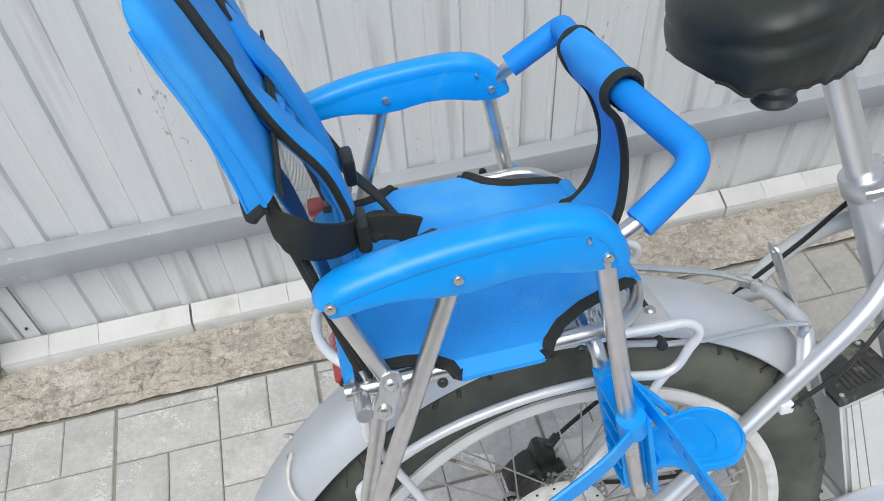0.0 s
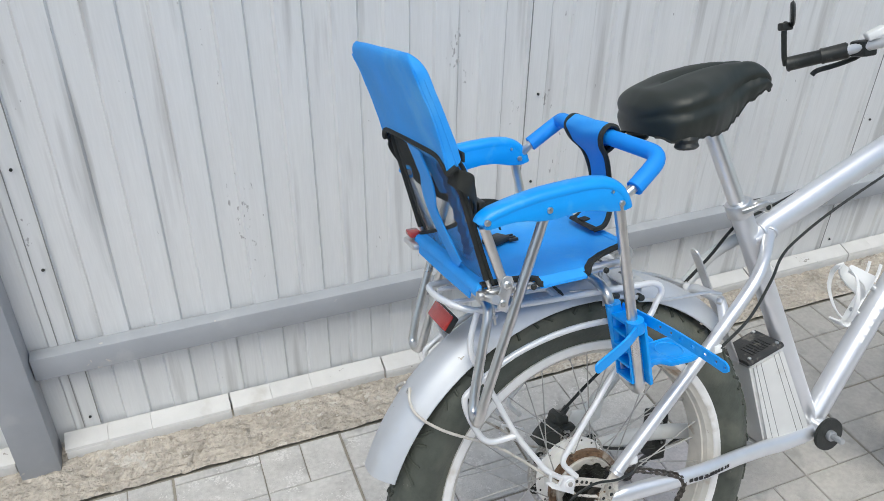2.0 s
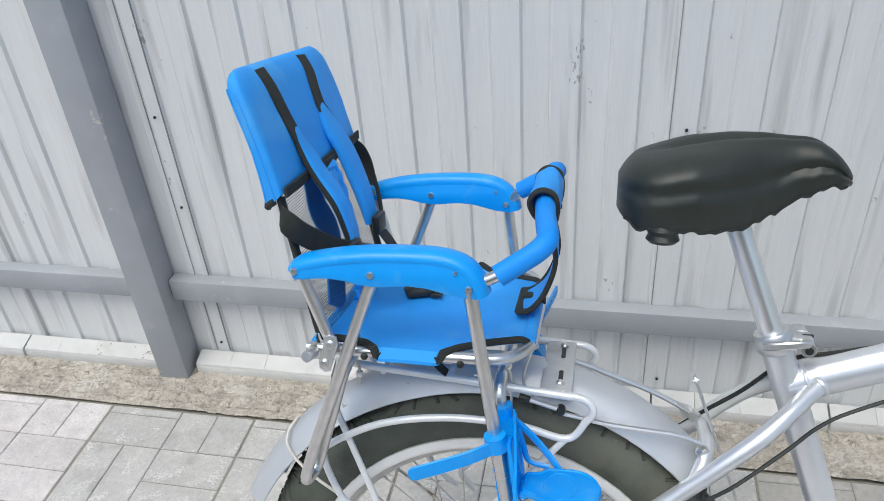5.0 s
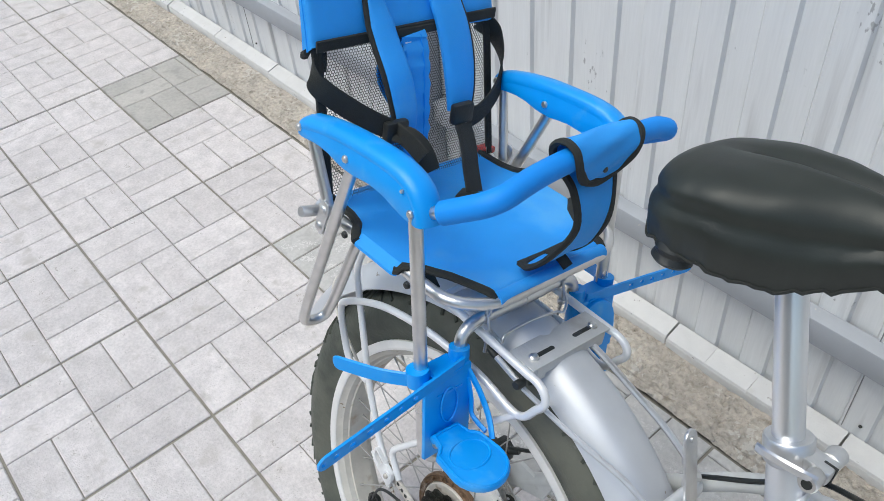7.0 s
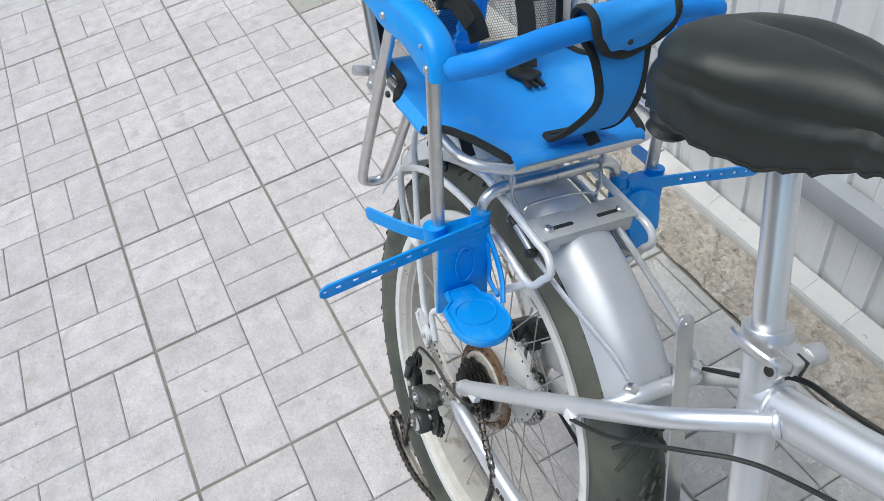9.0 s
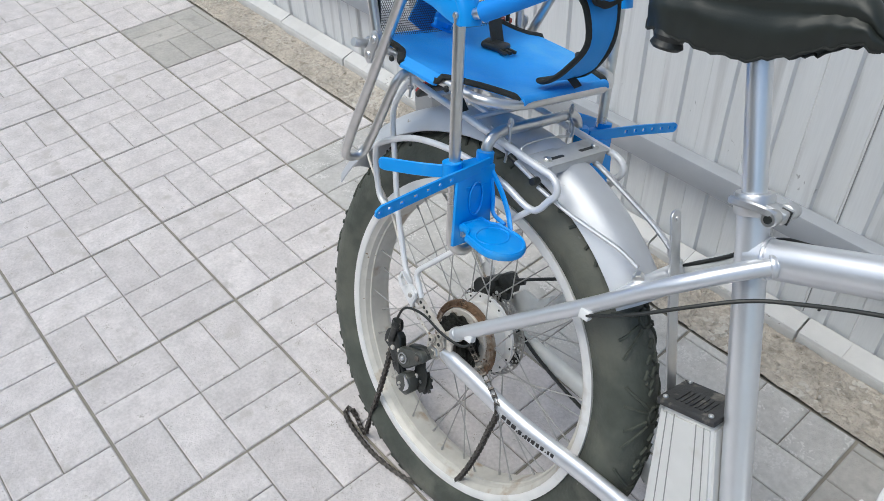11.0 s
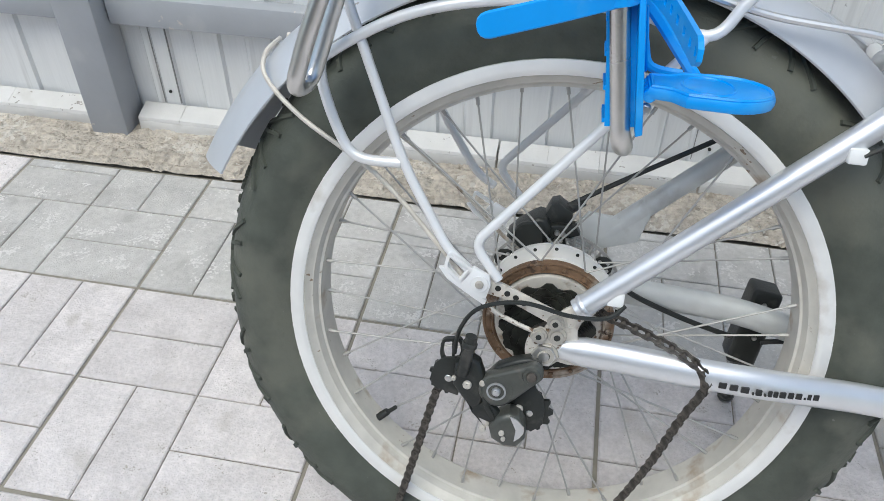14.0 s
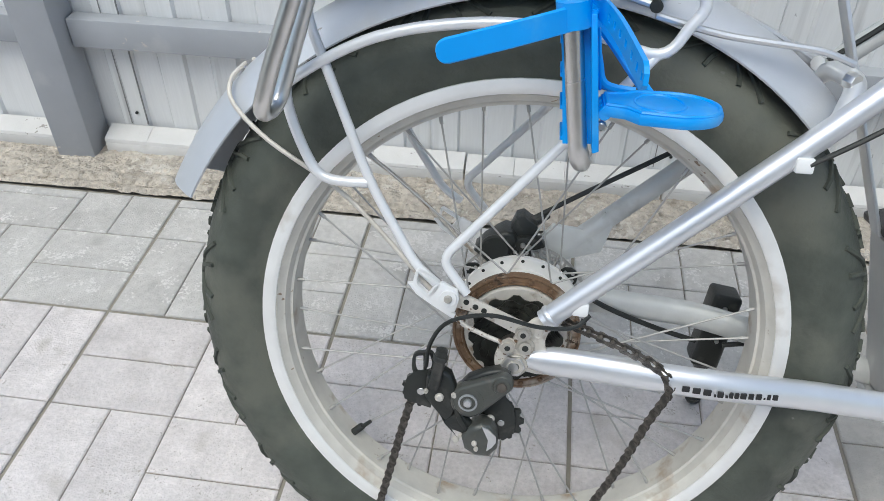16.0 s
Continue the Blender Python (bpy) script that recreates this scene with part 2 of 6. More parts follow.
def curve(pts, n=6, closed=False):
    """Catmull-Rom through the points."""
    pts = [vec(p) for p in pts]
    out, m = [], len(pts)
    for i in range(m if closed else m - 1):
        if closed:
            p0, p1, p2, p3 = (pts[(i + k) % m] for k in (-1, 0, 1, 2))
        else:
            p0, p1, p2, p3 = pts[max(i - 1, 0)], pts[i], pts[i + 1], pts[min(i + 2, m - 1)]
        for j in range(n):
            u = j / n
            out.append(0.5 * (2 * p1 + (p2 - p0) * u + (2 * p0 - 5 * p1 + 4 * p2 - p3) * u * u + (3 * p1 - p0 - 3 * p2 + p3) * u ** 3))
    if not closed:
        out.append(pts[-1])
    return out


def sweep(bm, pts, section, closed=False, hint=None, scales=None):
    """Carries a closed section (x, y pairs) along the points; hint is the direction of the section's y."""
    n, m = len(pts), len(section)
    up = vec(hint) if hint is not None else None
    rings = []
    last = None
    for i, p in enumerate(pts):
        a = pts[i - 1] if (i or closed) else p
        c = pts[(i + 1) % n] if (i < n - 1 or closed) else p
        t = (c - a).normalized()
        if up is None:
            if last is None:
                ref = Vector((0, 0, 1)) if abs(t.z) < 0.9 else Vector((1, 0, 0))
            else:
                ref = last
        else:
            ref = up
        y = (ref - t * ref.dot(t)).normalized()
        x = y.cross(t)
        last = y
        k = scales[i] if scales else 1.0
        rings.append([bm.verts.new(p + x * (q[0] * k) + y * (q[1] * k)) for q in section])
    for i in range(n if closed else n - 1):
        a, b = rings[i], rings[(i + 1) % n]
        for j in range(m):
            bm.faces.new((a[j], a[(j + 1) % m], b[(j + 1) % m], b[j]))
    if not closed:
        bm.faces.new(rings[0][::-1])
        bm.faces.new(rings[-1])
    return bm


def circle(r, n=10, sx=1.0, sy=1.0):
    return [(r * sx * math.cos(2 * math.pi * k / n), r * sy * math.sin(2 * math.pi * k / n)) for k in range(n)]


def tube(pts, r, bend=0.03, n=10, closed=False, bm=None, sx=1.0, sy=1.0, hint=None, steps=5):
    bm = bm or bmesh.new()
    return sweep(bm, fillet(pts, bend, steps, closed), circle(r, n, sx, sy), closed, hint)


def band(pts, width, thick, hint, bm=None, closed=False):
    """A strap: wide along hint, thin across."""
    bm = bm or bmesh.new()
    w, t = width / 2, thick / 2
    sec = [(-t, -w + t), (0, -w), (t, -w + t), (t, w - t), (0, w), (-t, w - t)]
    return sweep(bm, [vec(p) for p in pts], sec, closed, hint)


def box(lo, hi, bevel=0.0, bm=None, m=None, seg=2):
    own = bmesh.new()
    bmesh.ops.create_cube(own, size=1)
    lo, hi = vec(lo), vec(hi)
    for v in own.verts:
        v.co = Vector(((lo[k] + hi[k]) / 2 + v.co[k] * (hi[k] - lo[k]) for k in range(3)))
    if bevel:
        bmesh.ops.bevel(own, geom=own.edges[:], offset=bevel, segments=seg, affect="EDGES", profile=0.5)
    return merge(own, bm, m)


def merge(own, bm=None, m=None):
    if m is not None:
        own.transform(m)
    if bm is None:
        return own
    me = bpy.data.meshes.new("tmp")
    own.to_mesh(me)
    own.free()
    bm.from_mesh(me)
    bpy.data.meshes.remove(me)
    return bm


def lathe(profile, centre, n=48, closed=True, bm=None, axis="y"):
    """Turns (across, radius) pairs round an axis through centre."""
    bm = bm or bmesh.new()
    c = vec(centre)
    rings = []
    for k in range(n):
        u = 2 * math.pi * k / n
        cu, su = math.cos(u), math.sin(u)
        ring = []
        for w, r in profile:
            off = {"y": (r * cu, w, r * su), "x": (w, r * cu, r * su), "z": (r * cu, r * su, w)}[axis]
            ring.append(bm.verts.new(c + Vector(off)))
        rings.append(ring)
    m = len(profile)
    for k in range(n):
        a, b = rings[k], rings[(k + 1) % n]
        for j in range(m if closed else m - 1):
            bm.faces.new((a[j], a[(j + 1) % m], b[(j + 1) % m], b[j]))
    if not closed:
        for j in (0, m - 1):
            if profile[j][1] > 1e-6:
                bm.faces.new([ring[j] for ring in rings])
    return bm


def rod(a, b, r, n=10, bm=None, bevel=0.0):
    """A round bar with slightly rounded ends."""
    bm = bm or bmesh.new()
    a, b = vec(a), vec(b)
    if bevel:
        d = (b - a).normalized()
        return sweep(bm, [a, a + d * bevel, b - d * bevel, b], circle(r, n), scales=[1 - bevel / r * 0.6, 1, 1, 1 - bevel / r * 0.6])
    return sweep(bm, [a, b], circle(r, n))


def plate(outline, d0, d1, axis="y", bevel=0.0, bm=None, seg=2):
    """A closed outline of pairs given thickness along an axis: y takes (x, z) pairs, z takes (x, y), x takes (y, z)."""
    own = bmesh.new()
    put = {"y": lambda p, d: (p[0], d, p[1]), "z": lambda p, d: (p[0], p[1], d), "x": lambda p, d: (d, p[0], p[1])}[axis]
    lo = [own.verts.new(put(p, d0)) for p in outline]
    hi = [own.verts.new(put(p, d1)) for p in outline]
    n = len(outline)
    own.faces.new(lo[::-1])
    own.faces.new(hi)
    for k in range(n):
        own.faces.new((lo[k], lo[(k + 1) % n], hi[(k + 1) % n], hi[k]))
    bmesh.ops.recalc_face_normals(own, faces=own.faces)
    if bevel:
        rim = [e for e in own.edges if len(e.link_faces) == 2 and any(len(f.verts) == n and n > 4 for f in e.link_faces)] or own.edges[:]
        bmesh.ops.bevel(own, geom=rim, offset=bevel, segments=seg, affect="EDGES", profile=0.5)
    return merge(own, bm)


def screw(at, direction, r=0.005, n=10):
    """A domed screw head with a recess."""
    a, d = vec(at), vec(direction).normalized()
    bm = sweep(bmesh.new(), [a - d * 0.001, a + d * 0.0015, a + d * 0.003, a + d * 0.0034, a + d * 0.0020],
               circle(r, n), scales=[1, 1, 0.75, 0.45, 0.40])
    return bm


# ---- ground, paving and kerb ----
X0, X1, Y0, KERB = -4.3, 2.4, -1.9, 0.797
OX, OY, TILE = -0.739, 0.071, 0.4

bm = bmesh.new()
bmesh.ops.create_grid(bm, x_segments=60, y_segments=60, size=1)
for v in bm.verts:
    v.co = Vector((math.copysign(abs(v.co.x) ** 3, v.co.x) * 300, math.copysign(abs(v.co.y) ** 3, v.co.y) * 300, -0.03))
tagged(part("ground", bm, EARTH, None, "bare grey yard ground around the paving", kind="structure"), category="ground")

bm = box((X0, Y0, -0.028), (X1, KERB + 0.002, -0.0045))
pavement = tagged(part("pavement", bm, MORTAR, None, "pale grey basket-weave paving with dark dirty joints", smooth=False, kind="structure"), category="pavement")
BRICKS = []
sizes = {}


def brick_mesh(w, d, grey):
    """A paver with worn edges; one mesh for each size."""
    key = (round(w, 3), round(d, 3), grey)
    if key not in sizes:
        own = bmesh.new()
        top, mid, low, e = 0.0, -0.0020, -0.02, 0.0021
        rings = []
        for z, k in ((low, 0.0), (mid, 0.0), (top, e)):
            rings.append([own.verts.new((sx * (w / 2 - k), sy * (d / 2 - k), z)) for sx, sy in ((-1, -1), (1, -1), (1, 1), (-1, 1))])
        for a, b in zip(rings, rings[1:]):
            for j in range(4):
                own.faces.new((a[j], a[(j + 1) % 4], b[(j + 1) % 4], b[j]))
        own.faces.new(rings[-1])
        me = bpy.data.meshes.new("brick")
        own.to_mesh(me)
        own.free()
        me.materials.append(PAVERS[grey])
        sizes[key] = me
    return sizes[key]


rng = random.Random(5)
i0, i1 = math.floor((X0 - OX) / TILE), math.ceil((X1 - OX) / TILE)
j0, j1 = math.floor((Y0 - OY) / TILE), math.ceil((KERB - OY) / TILE)
for i in range(i0, i1):
    for j in range(j0, j1):
        tx, ty = OX + i * TILE, OY + j * TILE
        tz = rng.uniform(-0.0012, 0.0012)
        mx, my = tx + TILE / 2, ty + TILE / 2
        grey = 1 if my > 0.45 and -1.15 < mx < 1.7 or (0.4 < mx < 1.7 and my > 0.1) else 0
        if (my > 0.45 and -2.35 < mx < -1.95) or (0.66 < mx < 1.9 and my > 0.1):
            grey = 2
        for ci in (0, 1):
            for cj in (0, 1):
                cx, cy, half = tx + 0.0021 + ci * 0.1979, ty + 0.0021 + cj * 0.1979, 0.1979
                for k in (0, 1):
                    if (ci + cj) % 2 == 0:
                        b0, b1 = (cx + k * half / 2, cy), (cx + (k + 1) * half / 2, cy + half)
                    else:
                        b0, b1 = (cx, cy + k * half / 2), (cx + half, cy + (k + 1) * half / 2)
                    g = 0.0011
                    x0, y0, x1, y1 = b0[0] + g, b0[1] + g, b1[0] - g, min(b1[1] - g, KERB - 0.004)
                    if y1 - y0 < 0.012 or x0 < X0 or x1 > X1 or y0 < Y0:
                        continue
                    BRICKS.append(((x0 + x1) / 2, (y0 + y1) / 2, tz + rng.uniform(-0.0004, 0.0004), x1 - x0, y1 - y0, grey))
BRICKS.sort(key=lambda q: abs(q[0] + 0.75) + abs(q[1] - 0.1) * 1.2)
NEAR_BRICKS, FAR_BRICKS = BRICKS[:300], BRICKS[300:]

# unseen plain wall behind the walk, added to give the metal a dark reflected band
bm = box((-9.0, -8.3, -0.04), (5.0, -8.0, 3.4))
tagged(part("unseen_wall", bm, UNSEENWALL, None, "unseen plain grey wall added behind the walk for the metal's reflections", smooth=False, kind="structure"), category="wall")

# rough concrete strip between paving and fence
FENCE_Y = 0.984
bm = bmesh.new()
nx, ny = 1100, 36
grid = []
for ix in range(nx + 1):
    x = X0 + (X1 - X0) * ix / nx
    rough = 0.35 + 0.65 * min(1, max(0, (x + 1.25) / 0.25))
    row = []
    for iy in range(ny + 1):
        y = KERB + 0.003 + (FENCE_Y + 0.01 - KERB) * iy / ny
        edge = 0.004 * (noise.noise((x * 14, 3.1, 0)) if iy == 0 else 0)
        n1 = noise.fractal((x * 16, y * 16, 0.3), 1.0, 2.0, 5)
        n2 = noise.noise((x * 62, y * 62, 5.0))
        z = 0.004 + rough * (0.0050 * n1 + 0.0060 * abs(n2) + 0.003 * noise.noise((x * 120, y * 120, 1))) - (0.005 if iy == 0 else 0)
        if y < KERB + 0.030:
            z = z * 0.5 + 0.001
        elif y < KERB + 0.036:
            z -= 0.006
        crack = abs(noise.noise((x * 3.2, y * 3.2, 9.0)))
        if crack < 0.025:
            z -= 0.004
        row.append(bm.verts.new((x, y + edge, z)))
    grid.append(row)
for ix in range(nx):
    for iy in range(ny):
        bm.faces.new((grid[ix][iy], grid[ix + 1][iy], grid[ix + 1][iy + 1], grid[ix][iy + 1]))
strip = tagged(part("kerb_strip", bm, RUBBLE, None, "crumbling beige concrete strip along the fence", kind="structure"), category="kerb")
strip_bed = box((X0, KERB + 0.004, -0.028), (X1, FENCE_Y + 0.05, -0.012))
part("strip_bed", strip_bed, MORTAR, strip, smooth=False)


# ---- fence ----
fence = thing("fence", Matrix.Identity(4), (0, FENCE_Y, 0), "pale ribbed metal sheet fence on grey painted posts", "fence")
PERIOD, DEEP = 0.1145, 0.0072
FZ0, FZ1 = 0.012, 2.0


def fence_panel(x0, ribs, lift):
    """Ribbed sheet of trapezoid ribs, creased at the inner bends, with a thickness of its own."""
    bm = bmesh.new()
    prof = []
    for k in range(ribs):
        a = x0 + k * PERIOD
        prof += [(a, 0), (a + 0.0530, 0), (a + 0.0570, DEEP), (a + 0.0577, DEEP + 0.0011), (a + 0.0586, DEEP), (a + 0.1086, DEEP), (a + 0.1095, DEEP + 0.0011), (a + 0.1102, DEEP)]
    prof.append((x0 + ribs * PERIOD, 0))
    prof.append((x0 + ribs * PERIOD + 0.02, 0))
    zs = [FZ0, 0.30, 0.7, 1.2, FZ1]
    cols = []
    for off in (0.0, 0.0012):
        cols.append([[bm.verts.new((x, FENCE_Y + d + off + lift + 0.0012 * noise.noise((x * 2.3, z * 2, 4)), z)) for z in zs] for x, d in prof])
    for c in cols:
        for a, b in zip(c, c[1:]):
            for j in range(len(zs) - 1):
                bm.faces.new((a[j], b[j], b[j + 1], a[j + 1]))
    f, r = cols
    for j in range(len(zs) - 1):
        bm.faces.new((f[0][j], f[0][j + 1], r[0][j + 1], r[0][j]))
        bm.faces.new((f[-1][j], f[-1][j + 1], r[-1][j + 1], r[-1][j]))
    for a in range(len(prof) - 1):
        for j in (0, len(zs) - 1):
            bm.faces.new((f[a][j], f[a + 1][j], r[a + 1][j], r[a][j]))
    return bm


x = -0.933 - 30 * PERIOD
k = 0
while x < X1:
    part("panel", fence_panel(x, 10, 0.0014 * (k % 2)), SHEET, fence, smooth=False)
    x += 10 * PERIOD
    k += 1

POSTS = [(-4.063, -3.977), (-1.063, -0.977), (1.937, 2.023)]
for a, b in POSTS:
    bm = box((a, 0.906, -0.02), (b, 0.986, 2.02), 0.004)
    part("post", bm, GREYPAINT, fence, "grey painted square steel post")
RAIL = [(X0, -4.065), (-3.975, -1.065), (-0.975, 1.935), (2.025, X1)]
for a, b in RAIL:
    part("rail", box((a, 0.949, 0.243), (b, 0.988, 0.304), 0.003), GREYPAINT, fence, "grey painted box-section rail")
# lapped edges of the sheets, closed with rivets
for k in range(-2, 3):
    xs = -0.934 + k * 10 * PERIOD
    for dx in ((0.018, 0.055) if k == 0 else (0.005,)):
        part("lap_seam", box((xs + dx - 0.0009, FENCE_Y - 0.0016, 0.05), (xs + dx + 0.0009, FENCE_Y + 0.002, FZ1)), SEAM, fence, smooth=False)
    for z in (0.078, 0.506, 0.742, 1.02, 1.40):
        part("rivet", screw((xs + 0.036, FENCE_Y - 0.001, z), (0, -1, 0), 0.0034), BLACK, fence)

# white edging blocks along the foot of the fence
JOINTS_A = [-0.966, -0.575, -0.171, 0.236, 0.64, 1.045, 1.45, 1.86]
JOINTS_B = [-1.07, -1.499, -1.905, -2.31, -2.71, -3.12, -3.53, -3.93]
spans = list(zip(JOINTS_A, JOINTS_A[1:])) + [(b, a) for a, b in zip(JOINTS_B, JOINTS_B[1:])]
rb = random.Random(11)
for a, b in spans:
    a, b = a + 0.002, b - 0.002
    dz, dy = rb.uniform(-0.002, 0.003), rb.uniform(-0.003, 0.003)
    y0 = 0.935 + dy
    block = new("edging_block", None)
    block.location = (a, y0, 0.0)
    block["base"] = (a, y0, 0.0)
    tagged(block, "white painted concrete edging block below the fence", "edging block", "edging blocks along the fence")
    cuts = (0, 0.25, 0.51, 1)
    bm = box((a, y0, -0.004), (b, FENCE_Y - 0.001, 0.026 + dz), 0.003)
    part("block_body", bm, BLOCK, block)
    for f0, f1 in zip(cuts, cuts[1:]):
        xa, xb = a + (b - a) * f0 + 0.0004, a + (b - a) * f1 - 0.0004
        bm = bmesh.new()
        prof = [(y0 + 0.001, 0.0265), (y0 + 0.003, 0.033), (y0 + 0.010, 0.036), (FENCE_Y - 0.002, 0.047), (FENCE_Y - 0.002, 0.0265)]
        ends = []
        for xx in (xa, xb):
            ends.append([bm.verts.new((xx, p, q + dz + rb.uniform(-0.0004, 0.0004))) for p, q in prof])
        for j in range(5):
            bm.faces.new((ends[0][j], ends[0][(j + 1) % 5], ends[1][(j + 1) % 5], ends[1][j]))
        bm.faces.new(ends[0])
        bm.faces.new(ends[1])
        part("cap", bm, BLOCK, block, smooth=False)


# ---- bicycle: frame of its own, leaning to the fence ----
BIKE = Matrix.Translation((-0.034, 0.0991, 0.0)) @ Matrix.Rotation(radians(-18.0), 4, "X")
# the rack and the child seat sit a few degrees askew on the leaning bicycle
SEAT = Matrix.Translation((-0.03, 0.150, 0.0)) @ Matrix.Rotation(radians(-14.0), 4, "X")
ASKEW = BIKE.inverted() @ SEAT
AX = Vector((0.0, 0.0, 0.3565))
ARCH = Vector((0.0, 0.0, 0.363))
bike = thing("bicycle", BIKE, (0.25, 0.0, 0.0), "silver fat-tyre city bicycle leaning beside the fence", "bicycle")


def mirrored(pts, c=0.0):
    return [(p[0], 2 * c - p[1], p[2]) for p in pts]


def wheel(centre, hub_detail):
    """A fat-tyred wheel with alloy rim and wire spokes."""
    c = vec(centre)
    holder = part("rear_wheel" if hub_detail else "front_wheel", lathe([(-0.055, 0.007), (-0.055, 0.016), (0.055, 0.016), (0.055, 0.007)], c, 20), GREYALLOY, bike)
    prof = []
    for k in range(22):
        u = math.radians(-128 + 256 * k / 21)
        prof.append((0.0445 * math.sin(u), 0.3150 + 0.0435 * math.cos(u)))
    prof += [(0.030, 0.272), (-0.030, 0.272)]
    bm = lathe(prof, c, 96)
    part("tyre", bm, RUBBER, holder, "worn black fat tyre with arrow tread")
    well = [(-0.0355, 0.2650), (-0.0285, 0.2600), (-0.0275, 0.2580), (-0.0190, 0.2545), (-0.0180, 0.2518), (-0.0060, 0.2512), (0.0060, 0.2512), (0.0180, 0.2518), (0.0190, 0.2545), (0.0275, 0.2580), (0.0285, 0.2600), (0.0355, 0.2650), (0.031, 0.272), (-0.031, 0.272)]
    rim = part("rim", lathe(well, c, 96), RIMWELL, holder, "dusty alloy rim with rust-stained well")
    for side in (-1, 1):
        wall = [(side * b, r) for b, r in ((0.0370, 0.2805), (0.0385, 0.2720), (0.0382, 0.2690), (0.0365, 0.2660), (0.0340, 0.2655), (0.0310, 0.272), (0.0320, 0.2805))]
        part("rim_wall", lathe(wall, c, 96), RIMALLOY, rim)
    for k in range(36):
        side = -1 if k % 2 else 1
        u = 2 * math.pi * (k + 0.25) / 36
        lead = (0.62 if (k // 2) % 2 else -0.62)
        hr, hb = (0.0625, 0.030 if side > 0 else 0.0145) if hub_detail else (0.024, 0.03)
        a = c + Vector((hr * math.cos(u + lead), side * hb, hr * math.sin(u + lead)))
        b = c + Vector((0.2545 * math.cos(u), side * 0.008, 0.2545 * math.sin(u)))
        bm = rod(a, b, 0.0011, 6)
        d = (a - b).normalized()
        rod(b - d * 0.002, b + d * 0.012, 0.0021, 6, bm)
        part("spoke", bm, SPOKE, holder)
    return holder


rear = wheel(AX, True)


def tread(points, half, high=0.0016, closed=False):
    """A raised rib on the tyre: points are (turn, lean) in degrees round the axle and across the crown."""
    def at(turn, lean, lift):
        u, q = math.radians(turn), math.radians(lean)
        w, r = (0.0445 + lift) * math.sin(q), 0.3150 + (0.0435 + lift) * math.cos(q)
        return Vector((r * math.cos(u), w, r * math.sin(u)))
    own = bmesh.new()
    rings = []
    for k, (turn, lean) in enumerate(points):
        p = at(turn, lean, 0.0)
        a, c = points[max(k - 1, 0)], points[min(k + 1, len(points) - 1)]
        t = (at(*c, 0.0) - at(*a, 0.0)).normalized()
        up = (at(turn, lean, 0.01) - p).normalized()
        side = t.cross(up).normalized()
        rings.append([own.verts.new(p + side * (s * half) + up * h) for s, h in ((-1.25, -0.0012), (-0.8, high), (0.8, high), (1.25, -0.0012))])
    for a, b in zip(rings, rings[1:]):
        for j in range(4):
            own.faces.new((a[j], a[(j + 1) % 4], b[(j + 1) % 4], b[j]))
    own.faces.new(rings[0][::-1])
    own.faces.new(rings[-1])
    bmesh.ops.recalc_face_normals(own, faces=own.faces)
    me = bpy.data.meshes.new("tread_lug")
    own.to_mesh(me)
    own.free()
    me.materials.append(LUGMAT)
    return me


# fans of curved ribs that meet at a round knob, and chevrons on the crown between them
TURNS, STEP = 16, 22.5
lugs = []
for s in (-1, 1):
    fans = (((-2.2, 13), (-3.6, 26), (-5.4, 40), (-7.8, 56)), ((-1.0, 16), (-1.6, 30), (-2.6, 44), (-3.2, 58)),
            ((1.0, 16), (1.7, 30), (2.6, 46), (3.2, 61)), ((2.2, 13), (3.8, 26), (5.6, 40), (8.2, 58)))
    for fan in fans:
        lugs.append(tread([(u, s * q) for u, q in fan], 0.0022, 0.0030))
knob = [(2.0 * math.cos(2 * math.pi * k / 14), 13.5 * math.sin(2 * math.pi * k / 14)) for k in range(15)]
lugs.append(tread(knob, 0.0018, 0.0034))
lugs.append(tread([(-0.9, 0), (0.9, 0)], 0.0052, 0.0024))
for zig in (((5.2, -13), (6.8, -4)), ((8.4, -19), (7.2, -11), (9.0, 0)), ((9.2, -21), (10.9, -15), (9.4, -6), (11.2, 3), (9.8, 11), (11.6, 19)), ((12.6, -14), (14.2, -5), (12.8, 4), (14.4, 14)), ((16.0, -3), (17.6, 8))):
    lugs.append(tread(list(zig), 0.0025, 0.0034))
lug_base = AX - Vector(rear["base"])
for k in range(TURNS):
    for me in lugs:
        ob = new("tread_lug", me)
        ob.parent = rear
        ob.location = lug_base
        ob.rotation_euler = (0, radians(STEP * k + 6.0), 0)
# hub motor: rusty cover, silver flanges, cassette, rotor
hub = [(-0.016, 0.012), (-0.016, 0.0575), (0.0255, 0.0575), (0.0255, 0.0715), (0.030, 0.0725), (0.031, 0.066), (0.040, 0.045), (0.040, 0.012)]
part("hub_shell", lathe(hub, AX, 48), RIMALLOY, rear, "silver hub motor shell")
cover = [(-0.0150, 0.0575), (-0.0185, 0.0580), (-0.0205, 0.0588), (-0.0205, 0.0598), (-0.0180, 0.0608), (-0.0178, 0.0665), (-0.0188, 0.0675), (-0.0186, 0.0695), (-0.0160, 0.0705), (-0.0115, 0.0705), (-0.0115, 0.0575)]
part("hub_cover", lathe(cover, AX, 60), RUST, rear, "rusty bolted hub cover")
part("hub_disc", lathe([(-0.0165, 0.020), (-0.0225, 0.026), (-0.0225, 0.0550), (-0.0205, 0.0565), (-0.0150, 0.0575), (-0.0150, 0.020)], AX, 60), WORNSTEEL, rear, "rust-flecked pale disc behind the sprockets")
